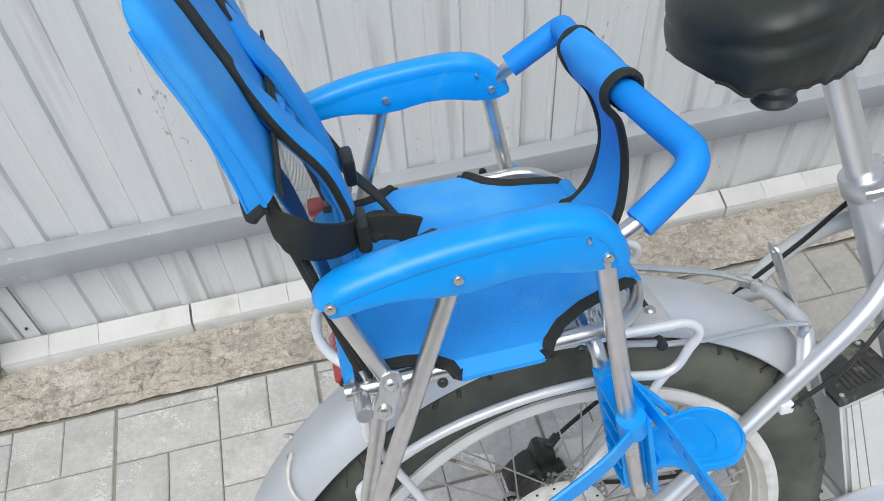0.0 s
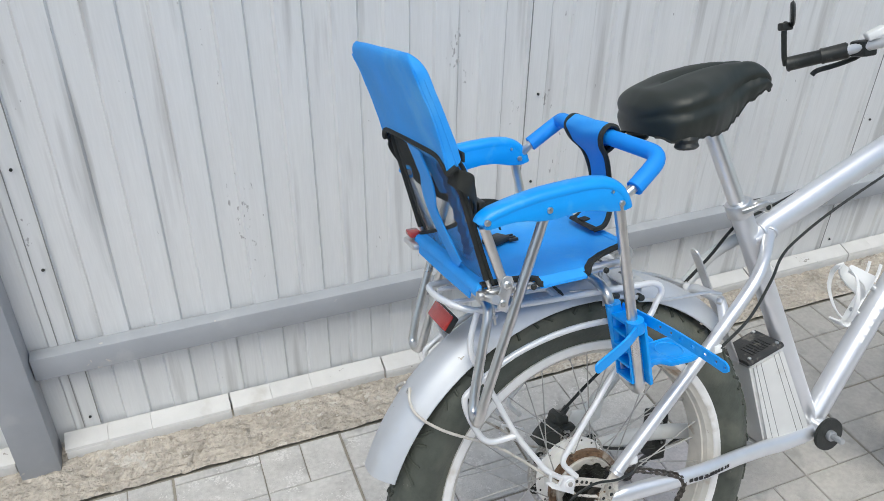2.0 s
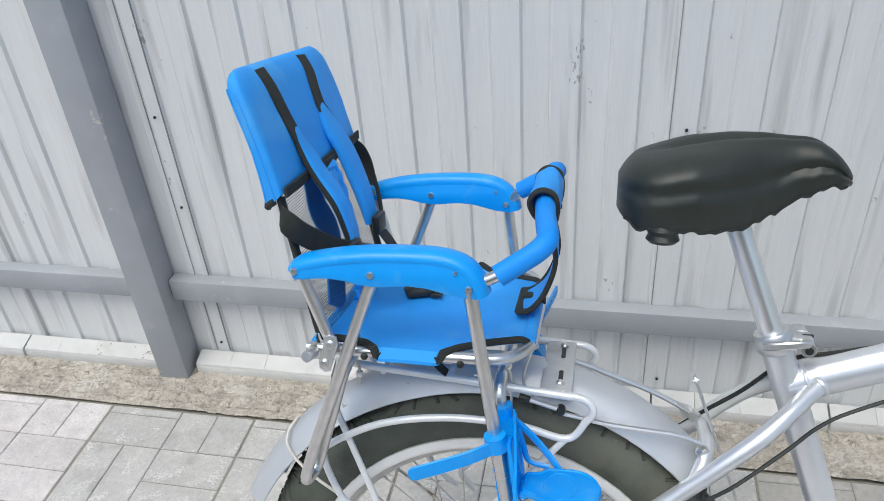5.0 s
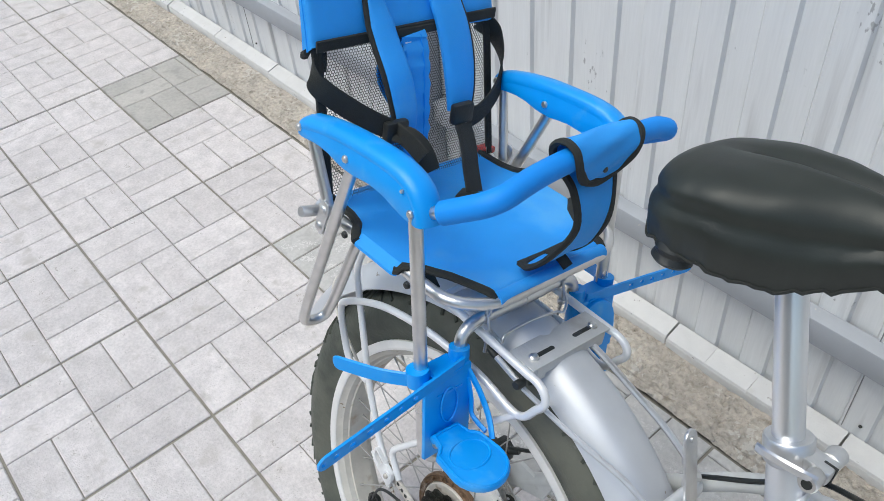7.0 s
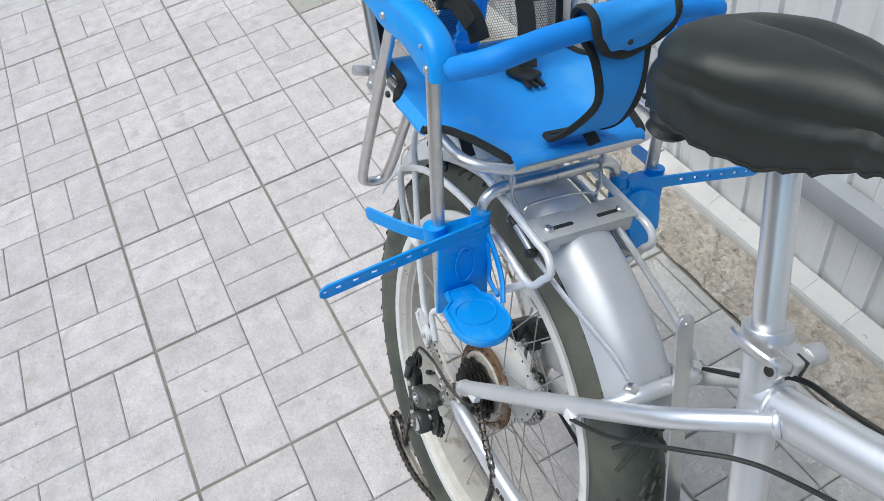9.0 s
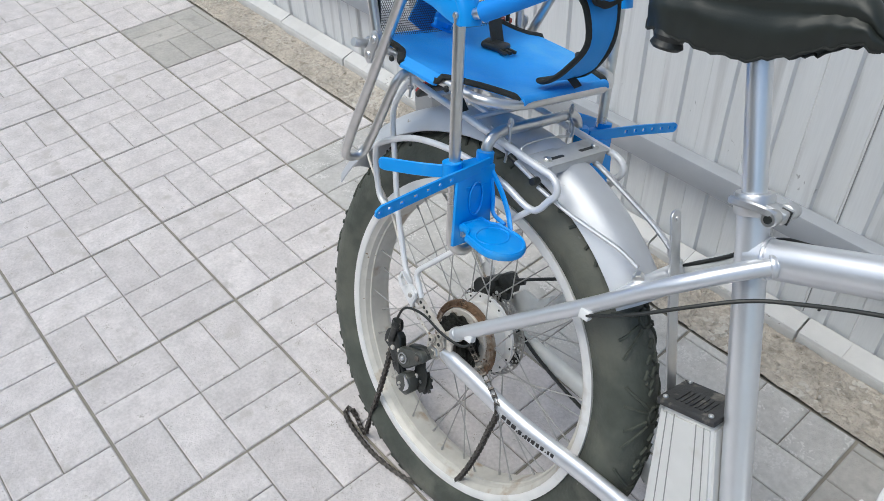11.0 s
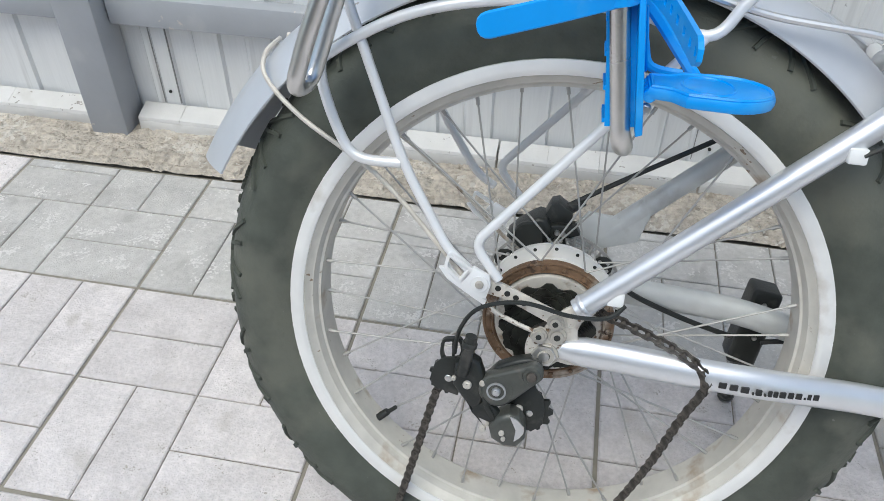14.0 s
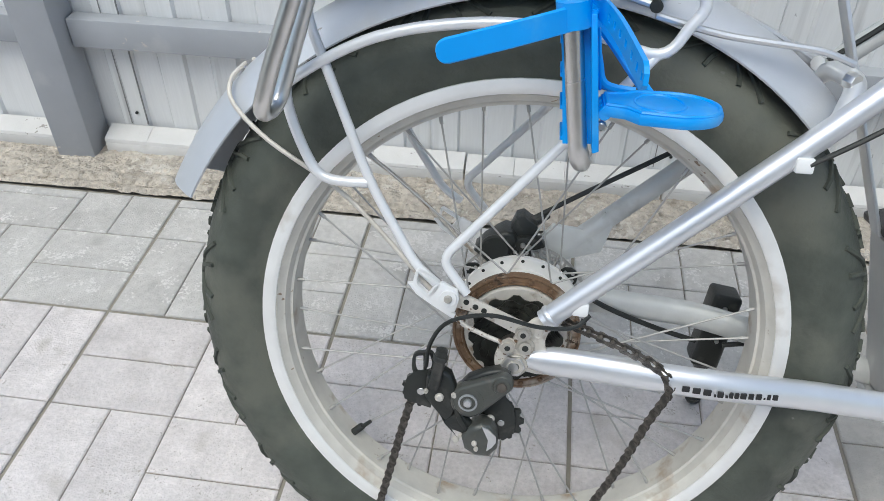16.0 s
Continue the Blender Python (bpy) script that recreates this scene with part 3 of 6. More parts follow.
for k in range(18):
    u = 2 * math.pi * k / 18
    p = AX + Vector((0.0635 * math.cos(u), -0.0178, 0.0635 * math.sin(u)))
    part("cover_bolt", screw(p, (0, -1, 0), 0.0030, 8), RUST, rear)
bm = bmesh.new()
for k, (r, b) in enumerate(((0.0490, -0.0300), (0.0455, -0.0342), (0.0415, -0.0384), (0.0375, -0.0426), (0.0335, -0.0468), (0.0295, -0.0510))):
    teeth = 2 * round(r * 2 * math.pi / 0.0254)
    out = []
    for j in range(teeth * 2):
        u = 2 * math.pi * j / (teeth * 2)
        rr = r + (0.0022 if j % 4 < 2 else -0.0022)
        out.append((AX.x + rr * math.cos(u), AX.z + rr * math.sin(u)))
    plate(out, b - 0.001, b + 0.001, "y", 0, bm)
part("cassette", bm, SPROCKET, rear, "black toothed sprocket cluster", smooth=False)
part("lockring", lathe([(-0.067, 0.008), (-0.067, 0.018), (-0.036, 0.018), (-0.036, 0.008)], AX, 24), CHAINMAT, rear)
bm = bmesh.new()
lathe([(0.045, 0.0645), (0.045, 0.0675), (0.047, 0.0675), (0.047, 0.0645)], AX, 60, True, bm)
lathe([(0.045, 0.0780), (0.045, 0.0815), (0.047, 0.0815), (0.047, 0.0780)], AX, 60, True, bm)
lathe([(0.045, 0.0715), (0.045, 0.0735), (0.047, 0.0735), (0.047, 0.0715)], AX, 60, True, bm)
for k in range(8):
    u = 2 * math.pi * k / 8
    rod(AX + Vector((0.03 * math.cos(u - 0.3), 0.046, 0.03 * math.sin(u - 0.3))), AX + Vector((0.068 * math.cos(u), 0.046, 0.068 * math.sin(u))), 0.003, 6, bm)
for k in range(44):
    u = 2 * math.pi * k / 44
    w = u + 0.05
    rod(AX + Vector((0.066 * math.cos(u), 0.046, 0.066 * math.sin(u))), AX + Vector((0.0795 * math.cos(w), 0.046, 0.0795 * math.sin(w))), 0.0019, 6, bm)
part("brake_rotor", bm, SPOKE, rear, "drilled steel brake rotor")
for k in range(7):
    turn = Matrix.Translation(AX) @ Matrix.Rotation(-radians(41.0 + 51.4 * k), 4, "Y")
    bm = plate([(0.066, -0.0125), (0.074, -0.0105), (0.0800, -0.0050), (0.0815, 0.0010), (0.0795, 0.0070), (0.074, 0.0115), (0.066, 0.0125)], 0.0425, 0.0452, "y", 0.0008)
    part("rotor_lobe", bm, BLACK, rear, "black riveted rotor arm", m=turn)
    bm = bmesh.new()
    for a, h in ((0.0765, 0.0005), (0.0705, -0.0065), (0.0705, 0.0068)):
        rod((a, 0.0427, h), (a, 0.0414, h), 0.0022, 8, bm)
    part("lobe_rivet", bm, ALLOY, rear, m=turn)
for k in range(18):
    u = 2 * math.pi * (k + 0.5) / 18
    p = AX + Vector((0.0672 * math.cos(u), 0.0254, 0.0672 * math.sin(u)))
    part("flange_hole", lathe([(-0.0003, 0.0), (-0.0003, 0.0020), (0.0003, 0.0020), (0.0003, 0.0)], p, 10), BLACK, rear)
bm = rod(AX + Vector((0, -0.092, 0)), AX + Vector((0, 0.098, 0)), 0.0055, 10)
rod(AX + Vector((0, -0.0905, 0)), AX + Vector((0, -0.083, 0)), 0.0125, 6, bm, 0.001)
rod(AX + Vector((0, -0.0835, 0)), AX + Vector((0, -0.0812, 0)), 0.0155, 20, bm, 0.0006)
rod(AX + Vector((0, 0.088, 0)), AX + Vector((0, 0.1, 0)), 0.011, 6, bm, 0.001)
part("axle", bm, CHROME, rear)
bm = rod((-0.186, 0.000, 0.185), (-0.166, 0.0, 0.205), 0.0048, 8, None, 0.001)
rod((-0.172, 0.0, 0.198), (-0.156, 0.0, 0.213), 0.0026, 8, bm)
bmesh.ops.translate(bm, verts=bm.verts, vec=(-0.008, 0, -0.008))
part("valve", bm, BLACK, rear, "valve with a black cap")

# frame tubes
BB, CLAMP = (0.530, 0.0, 0.318), (0.350, 0.0, 0.803)
frame_ob = part("bike_frame", tube([BB, CLAMP], 0.0195, 0.01, 20), SILVER, bike, "silver painted aluminium frame")
part("main_tube", tube([(0.372, 0, 0.739), (0.647, 0, 0.842), (0.985, 0, 0.955)], 0.0225, 0.02, 20, sx=0.92, sy=1.08, hint=(0, 0, 1)), SILVER, frame_ob)
part("down_tube", tube([(0.527, 0, 0.322), (0.677, 0, 0.515), (1.01, 0, 0.895)], 0.0235, 0.02, 20), SILVER, frame_ob)
part("head_tube", rod((1.035, 0, 0.820), (0.975, 0, 0.995), 0.024, 20, None, 0.002), SILVER, frame_ob)
part("gusset", plate([(0.374, 0.748), (0.405, 0.764), (0.436, 0.755), (0.424, 0.736), (0.386, 0.714)], -0.009, 0.009, "y", 0.003), SILVER, frame_ob)
STAY = [(0.428, -0.002, 0.762), (0.412, -0.010, 0.752), (0.392, -0.026, 0.738), (0.365, -0.050, 0.719), (0.335, -0.067, 0.694), (0.300, -0.072, 0.6620), (0.250, -0.0715, 0.6125), (0.200, -0.073, 0.5664), (0.100, -0.075, 0.474), (0.038, -0.077, 0.417), (0.026, -0.078, 0.406)]
CHAINSTAY = [(0.012, -0.0785, 0.362), (0.030, -0.0785, 0.3615), (0.064, -0.079, 0.361), (0.150, -0.081, 0.357), (0.205, -0.079, 0.3545), (0.250, -0.070, 0.349), (0.300, -0.0575, 0.342), (0.340, -0.049, 0.3355), (0.385, -0.040, 0.328), (0.430, -0.032, 0.318), (0.525, -0.024, 0.316)]
for side in (False, True):
    st = mirrored(STAY) if side else STAY
    cs = mirrored(CHAINSTAY) if side else CHAINSTAY
    # the far stays take the darker silver, which stands in for their shade
    part("seat_stay", tube(st, 0.0112, 0.035, 16), SHADEDSILVER if side else SILVER, frame_ob)
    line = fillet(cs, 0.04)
    part("chain_stay", sweep(bmesh.new(), line, circle(0.0145, 16, 0.8, 1.1), hint=(0, 0, 1), scales=[min(1.0, 0.62 + max(0.0, p.x - 0.012) * 14) for p in line]), SHADEDSILVER if side else SILVER, frame_ob)
    s = 1 if side else -1
    main = [(0.0041, 0.3957), (0.0152, 0.4071), (0.0234, 0.4118), (0.0312, 0.4208), (0.0413, 0.4300), (0.0500, 0.4220), (0.0438, 0.4055), (0.0370, 0.4000), (0.0318, 0.3930), (0.0296, 0.3850), (0.0306, 0.3772), (0.0345, 0.3715),
            (0.0440, 0.3720), (0.0660, 0.3680), (0.0660, 0.3530), (0.0400, 0.3455), (0.0238, 0.3450), (0.0120, 0.3470), (-0.0050, 0.3520), (-0.0080, 0.3700), (-0.0020, 0.3850)]
    part("dropout", plate(main, *sorted((s * 0.0760, s * 0.0812)), "y", 0.0016), WORNSTEEL, frame_ob, "scuffed alloy axle plate")
    for pad_out in ([(0.0180, 0.4012), (0.0245, 0.4020), (0.0278, 0.3961), (0.0239, 0.3868), (0.0182, 0.3887)], [(0.0197, 0.3672), (0.0257, 0.3705), (0.0298, 0.3633), (0.0298, 0.3529), (0.0221, 0.3506)]):
        part("dropout_rib", sweep(bmesh.new(), fillet([(p, s * 0.0812, q) for p, q in pad_out], 0.003, 3, True), circle(0.0011, 6), True), WORNSTEEL, frame_ob)
    if not side:
        arm = [(-0.0816, 0.4367), (-0.0624, 0.4316), (-0.0476, 0.4273), (0.0113, 0.4036), (0.0057, 0.3895), (-0.0432, 0.4109), (-0.0724, 0.4168), (-0.0822, 0.426)]
        part("dropout_arm", plate(arm, -0.0868, -0.0822, "y", 0.0012), WORNSTEEL, frame_ob, "drilled grimy alloy arm to the rack foot")
        hanger = curve([(-0.0180, 0.0, 0.3710), (-0.0135, 0.0, 0.3785), (-0.0085, 0.0, 0.3850), (0.0000, 0.0, 0.3840), (0.0060, 0.0, 0.3868), (0.0130, 0.0, 0.3860), (0.0183, 0.0, 0.3790), (0.0165, 0.0, 0.3690), (0.0150, 0.0, 0.3550), (0.0095, 0.0, 0.3450), (0.0014, 0.0, 0.3425), (-0.0075, 0.0, 0.3455), (-0.0161, 0.0, 0.3480), (-0.0195, 0.0, 0.3590)], 3, True)
        part("hanger_plate", plate([(p.x, p.z) for p in hanger], -0.0856, -0.0808, "y", 0.0014), WORNSTEEL, frame_ob, "pale grimy derailleur hanger plate")
for p, r in (((0.007, -0.087, 0.394), 0.0058), ((0.0104, -0.0856, 0.379), 0.0066), ((-0.0074, -0.089, 0.3789), 0.0058), ((0.002, -0.0856, 0.3568), 0.0086)):
    a, h = p[0], p[2]
    bm = rod((a, p[1] + 0.001, h), (a, p[1] - 0.0020, h), r * 1.45, 20, None, 0.0008)
    rod((a, p[1] - 0.0018, h), (a, p[1] - 0.0050, h), r * 1.02, 14, bm, 0.0008)
    part("dropout_bolt", bm, BOLTSTEEL, frame_ob)
    part("bolt_recess", lathe([(-0.0002, 0.0), (-0.0002, r * 0.52), (0.0006, r * 0.52), (0.0006, 0.0)], (a, p[1] - 0.0051, h), 8), BLACK, frame_ob)
for p, q, r in (((0.404, -0.0165, 0.7465), (0.409, -0.0125, 0.7495), 0.0150), ((0.404, 0.0165, 0.7465), (0.409, 0.0125, 0.7495), 0.0150), ((0.392, 0.0, 0.7465), (0.396, 0.0, 0.748), 0.0262),
                ((0.5285, 0.0, 0.322), (0.5265, 0.0, 0.327), 0.0215), ((0.030, -0.0775, 0.4095), (0.034, -0.0775, 0.413), 0.0126)):
    part("weld", rod(p, q, r, 20, None, 0.0015), SILVER, frame_ob)
bm = tube([(0.262, -0.068, 0.626), (0.280, -0.040, 0.655), (0.280, 0.040, 0.655), (0.262, 0.068, 0.626)], 0.0095, 0.02, 12)
part("stay_bridge", bm, SILVER, frame_ob)
for p in ((0.236, -0.080, 0.586), (0.060, -0.080, 0.424)):
    part("cable_guide", box((p[0] - 0.008, p[1] - 0.006, p[2] - 0.006), (p[0] + 0.008, p[1] + 0.006, p[2] + 0.008), 0.002), WHITE, frame_ob)
part("bottom_bracket", lathe([(-0.038, 0.012), (-0.038, 0.021), (0.038, 0.021), (0.038, 0.012)], BB, 28), SILVER, frame_ob)
bm = lathe([(-0.052, 0.010), (-0.052, 0.033), (-0.048, 0.034), (-0.046, 0.034), (-0.046, 0.010)], BB, 36)
part("bracket_disc", bm, BLACK, frame_ob, "black cover disc on the bare spindle")
bm = rod((0.530, -0.046, 0.318), (0.530, -0.060, 0.318), 0.011, 12, None, 0.001)
rod((0.530, -0.055, 0.318), (0.530, -0.084, 0.318), 0.0062, 8, bm, 0.001)
part("spindle", bm, GREYALLOY, frame_ob)

for p in ((-0.0519, -0.0868, 0.422), (-0.0425, -0.0868, 0.4178), (-0.0338, -0.0868, 0.4145), (-0.0255, -0.0868, 0.4099)):
    part("arm_hole", lathe([(-0.0003, 0.0), (-0.0003, 0.0030), (0.0003, 0.0030), (0.0003, 0.0)], p, 12), BLACK, frame_ob)

# printed mark on the stay, as plain bars
wds = [0.0090, 0.0090, 0.0090, 0.0022, 0.0068, 0.0026, 0.0042, 0.0046, 0.0068, 0.0062, 0.0068, 0.0022, 0.0044, 0.0066]
pos = 0.168
for w in wds:
    hgt = 0.0078 if w > 0.003 else 0.0028
    z0 = 0.3515
    f = (pos - 0.168) / 0.100
    y = -0.0920 + 0.0002 * f if f < 0.3 else -0.0922 + 0.0250 * (f - 0.3) ** 1.2
    z = z0 - 0.0072 * f
    part("printed_bar", box((pos, y - 0.0012, z), (pos + w * 0.80, y + 0.0012, z + hgt * 0.74)), INK, bike, smooth=False)
    pos += w * 1.06 + 0.0010

# seat post, clamp, saddle
d = (Vector(CLAMP) - Vector(BB)).normalized()
part("seat_post", rod(Vector(CLAMP) - d * 0.03, (0.287, 0.0, 0.960), 0.0147, 24), POLISHED, bike, "bright alloy seat post")
CLAMP_UP = Matrix.Translation((0.005, 0.0, 0.018))
clamp = part("seat_clamp", sweep(bmesh.new(), [Vector(CLAMP) - d * 0.016, Vector(CLAMP) - d * 0.014, Vector(CLAMP) + d * 0.008, Vector(CLAMP) + d * 0.010], circle(0.0235, 24), scales=[0.94, 1, 1, 0.94]), ALLOY, bike, "quick release seat clamp")
part("clamp_ear", box((0.358, -0.013, 0.776), (0.390, 0.013, 0.792), 0.003), ALLOY, clamp, m=CLAMP_UP)
part("clamp_cam", rod((0.380, -0.014, 0.784), (0.380, -0.034, 0.784), 0.0095, 16, None, 0.002), CHROME, clamp, m=CLAMP_UP)
part("cam_cap", rod((0.380, -0.0335, 0.784), (0.380, -0.0350, 0.784), 0.0052, 12, None, 0.0005), BLACK, clamp, m=CLAMP_UP)
part("clamp_gap", box((0.378, -0.0015, 0.7755), (0.3912, 0.0015, 0.7925)), BLACK, clamp, m=CLAMP_UP)
part("clamp_nut", rod((0.380, 0.012, 0.784), (0.380, 0.032, 0.784), 0.0105, 14, None, 0.001), ALLOY, clamp, m=CLAMP_UP)
part("clamp_bolt", rod((0.380, -0.030, 0.784), (0.380, 0.030, 0.784), 0.0045, 10), CHROME, clamp, m=CLAMP_UP)
lever = curve([(0.384, -0.030, 0.790), (0.372, -0.036, 0.792), (0.354, -0.037, 0.790), (0.338, -0.034, 0.786), (0.328, -0.029, 0.783)], 5)
part("clamp_lever", band(lever, 0.010, 0.004, (0, 0, 1)), ALLOY, clamp, "flat alloy release lever", m=CLAMP_UP)


HEMS = []


def saddle_mesh():
    """A covered saddle: wide tail, narrow nose, a channel along the top, a crease and a gathered skirt below it."""
    bm = bmesh.new()
    na, nb = 54, 52
    tail, long, yaw = 0.145, 0.270, -0.030
    pivot = tail + 0.4 * long
    rings = []
    for i in range(na + 1):
        u = i / na
        u = u - 0.045 * math.sin(2 * math.pi * u)
        a = tail + long * u
        w = 0.096 * (max(0.0, 1 - (1 - min(1, u / 0.22)) ** 2.2)) ** 0.46
        k = min(1, max(0, (u - 0.28) / 0.50))
        k = k * k * (3 - 2 * k)
        w = w * (1 - k) + 0.036 * k
        if u > 0.88:
            w *= math.sqrt(max(0.03, 1 - 0.95 * ((u - 0.88) / 0.12) ** 2))
        w = max(w, 0.012)
        top = 1.026 + 0.030 * math.sin(min(1, u / 0.70) * math.pi / 2) - 0.040 * max(0, (u - 0.78) / 0.22) ** 2 - 0.020 * max(0, (0.10 - u) / 0.10) ** 2
        k = min(1, max(0, (u - 0.530) / 0.38))
        low = 0.953 + 0.050 * (0.5 * k + 0.5 * k * k * (3 - 2 * k)) + 0.010 * max(0, (0.10 - u) / 0.10)
        low += 0.0012 * math.sin(u * 43) + 0.0014 * math.sin(u * 97 + 1) + 0.0022 * noise.noise((u * 30, 2, 0))
        high = top - low
        ring = []
        for j in range(nb + 1):
            v = -1 + 2 * j / nb
            s = abs(v)
            sg = 1 if v >= 0 else -1
            if s < 0.56:
                q = s / 0.56
                b = w * 0.985 * math.sin(q * math.pi / 2) ** 0.95
                z = top - high * 0.36 * (1 - math.cos(q * math.pi / 2)) ** 1.15
                z -= 0.0105 * math.exp(-(b / 0.0075) ** 2) * min(1, max(0, (u - 0.10) / 0.25)) * (1 - max(0, (u - 0.85) / 0.15))
                if sg > 0:
                    z += 0.0060 * math.exp(-((b - 0.040) / 0.022) ** 2) * math.sin(math.pi * min(1, max(0, (u - 0.05) / 0.75)))
                z += 0.0024 * math.exp(-((b - 0.021) / 0.012) ** 2) * min(1, max(0, (u - 0.15) / 0.25))
            elif s < 0.66:
                q = (s - 0.56) / 0.10
                b = w * 0.985 - 0.0032 * math.sin(q * math.pi / 2)
                z = top - high * (0.36 + 0.12 * q)
            else:
                q = (s - 0.66) / 0.34
                b = w * 0.985 - 0.0032 + 0.0054 * math.sin(min(1, q * 3.0) * math.pi / 2) - (0.008 + 0.12 * w) * max(0, q - 0.25) ** 1.5
                z = top - high * (0.48 + 0.52 * q)
                b += 0.0013 * q * math.sin(a * 190 + 4 * noise.noise((a * 18, 1, sg)))
                b += 0.0030 * noise.noise((a * 22, z * 30, sg * 3))
            b += 0.0012 * noise.noise((a * 34, z * 34, sg * 3))
            z += 0.0014 * noise.noise((a * 25, b * 25, 7))
            x0, y0 = a - pivot, sg * b
            ring.append(bm.verts.new((pivot + x0 * math.cos(yaw) - y0 * math.sin(yaw), 0.016 + x0 * math.sin(yaw) + y0 * math.cos(yaw), z)))
        rings.append(ring)
    for a, b in zip(rings, rings[1:]):
        for j in range(nb):
            bm.faces.new((a[j], a[j + 1], b[j + 1], b[j]))
    for j in (0, nb):
        HEMS.append([r[j].co.copy() for r in rings[3:-2]])
    for ring in (rings[0], rings[-1]):
        bm.faces.new(ring)
    under = []
    for r in rings:
        mid = (r[0].co + r[-1].co) / 2
        rise = Vector((0, 0, 0.014))
        under.append([bm.verts.new(mid + (r[0].co - mid) * k + rise) for k in (0.86, 0.0, -0.86)])
    for (a, b), (r, s) in zip(zip(under, under[1:]), zip(rings, rings[1:])):
        bm.faces.new((a[0], a[1], b[1], b[0]))
        bm.faces.new((a[1], a[2], b[2], b[1]))
        bm.faces.new((r[0], a[0], b[0], s[0]))
        bm.faces.new((r[-1], s[-1], b[2], a[2]))
    return bm


saddle = part("saddle", saddle_mesh(), SADDLEMAT, bike, "saddle in a black stretch cover with a gathered hem")
for pts in HEMS:
    part("saddle_hem", sweep(bmesh.new(), pts, circle(0.0019, 8)), WEBBING, saddle)
part("saddle_clamp", box((0.274, -0.016, 0.963), (0.300, 0.017, 0.985), 0.004), WHITE, saddle)
for b in (-0.052, 0.084):
    bm = lathe([(0.936, 0.006), (0.936, 0.016), (0.940, 0.020), (0.946, 0.0175), (0.952, 0.020), (0.958, 0.0175), (0.964, 0.020), (0.975, 0.018), (0.975, 0.006)], (0.200, b, 0.0), 24, True, None, "z")
    part("saddle_spring", bm, BLACK, saddle, "black elastomer saddle spring")

# battery behind the seat tube, with its locking strip
bm = bmesh.new()
prof = [(0.357, 0.499), (0.434, 0.520), (0.508, 0.322), (0.398, 0.312)]
plate(prof, -0.027, 0.045, "y", 0.0, bm)
bmesh.ops.bevel(bm, geom=bm.edges[:], offset=0.006, segments=3, affect="EDGES")
battery = part("battery", bm, BATTERY, bike, "white aluminium battery case behind the seat tube")
part("battery_tray", box((0.392, -0.028, 0.300), (0.512, 0.046, 0.3125), 0.003), SILVER, battery)
tilt = Matrix.Translation((0.355, 0.0, 0.501)) @ Matrix.Rotation(radians(-14.5), 4, "Y")
bm = box((-0.004, -0.030, 0.0), (0.082, 0.048, 0.011), 0.004, None, tilt)
for f in (0.16, 0.30, 0.70, 0.84):
    lo, hi = Vector((0.398 + 0.110 * f, -0.0272, 0.316 + 0.008 * f)), Vector((0.357 + 0.077 * f, -0.0272, 0.496 + 0.020 * f))
    part("case_groove", band([lo, hi], 0.0016, 0.0012, (1, 0, 0.2)), SEAM, battery, smooth=False)
cap = part("battery_cap", bm, CAPMAT, battery, "scuffed black battery end cap")
for q in ((0.006, -0.022), (0.006, 0.040), (0.072, -0.022), (0.072, 0.040)):
    p = tilt @ Vector((q[0], q[1], 0.011))
    part("cap_screw", screw(p, tilt.to_3x3() @ Vector((0, 0, 1)), 0.004, 8), CHROME, cap)
bm = bmesh.new()
for k in range(7):
    box((0.018 + 0.007 * k, -0.018, 0.011), (0.021 + 0.007 * k, 0.016, 0.0128), 0, bm, None)
bm.transform(tilt)
part("cap_grille", bm, CAPMAT, cap, smooth=False)
out = []
for k in range(9):
    u = math.pi * k / 8
    out.append((0.004 + 0.0112 * math.cos(u), 0.247 + 0.0112 * math.sin(u)))
out = [(0.0152, 0.0)] + out + [(-0.0072, 0.0)]
bm = plate(out, -0.0018, 0.0018, "x", 0.0006)
rod((-0.004, 0.004, 0.247), (0.004, 0.004, 0.247), 0.0035, 10, bm)
strip_m = Matrix.Translation((0.351, 0.004, 0.500)) @ Matrix.Rotation(radians(-21), 4, "Y")
bm.transform(strip_m)
part("locking_strip", bm, ALLOY, battery, "drilled flat metal locking strip")

# fender
def fender_mesh():
    """An arched mudguard that wraps the tyre's shoulders and stands off more towards its tail."""
    bm = bmesh.new()
    rings = []
    n = 60
    for i in range(n + 1):
        u = math.radians(42 + (160 - 42) * i / n)
        k = max(0, (i / n - 0.55) / 0.45)
        edge, rise = 0.350 + 0.022 * k ** 1.5, 0.036 - 0.004 * k
        half = 0.048
        sec = []
        for j in range(17):
            q = -1 + j / 8
            sec.append((half * math.copysign(abs(q) ** 0.85, q), edge + rise * (1 - abs(q) ** 2.6)))
        ring = [bm.verts.new(ARCH + Vector((r * math.cos(u), q, r * math.sin(u)))) for q, r in sec + [(s[0] * 0.97, s[1] - 0.0016) for s in sec[::-1]]]
        rings.append(ring)
    m = len(rings[0])
    for a, b in zip(rings, rings[1:]):
        for j in range(m):
            bm.faces.new((a[j], a[(j + 1) % m], b[(j + 1) % m], b[j]))
    bm.faces.new(rings[0])
    bm.faces.new(rings[-1])
    return bm


fender = part("rear_fender", fender_mesh(), FENDERPAINT, bike, "wide silver rear fender")
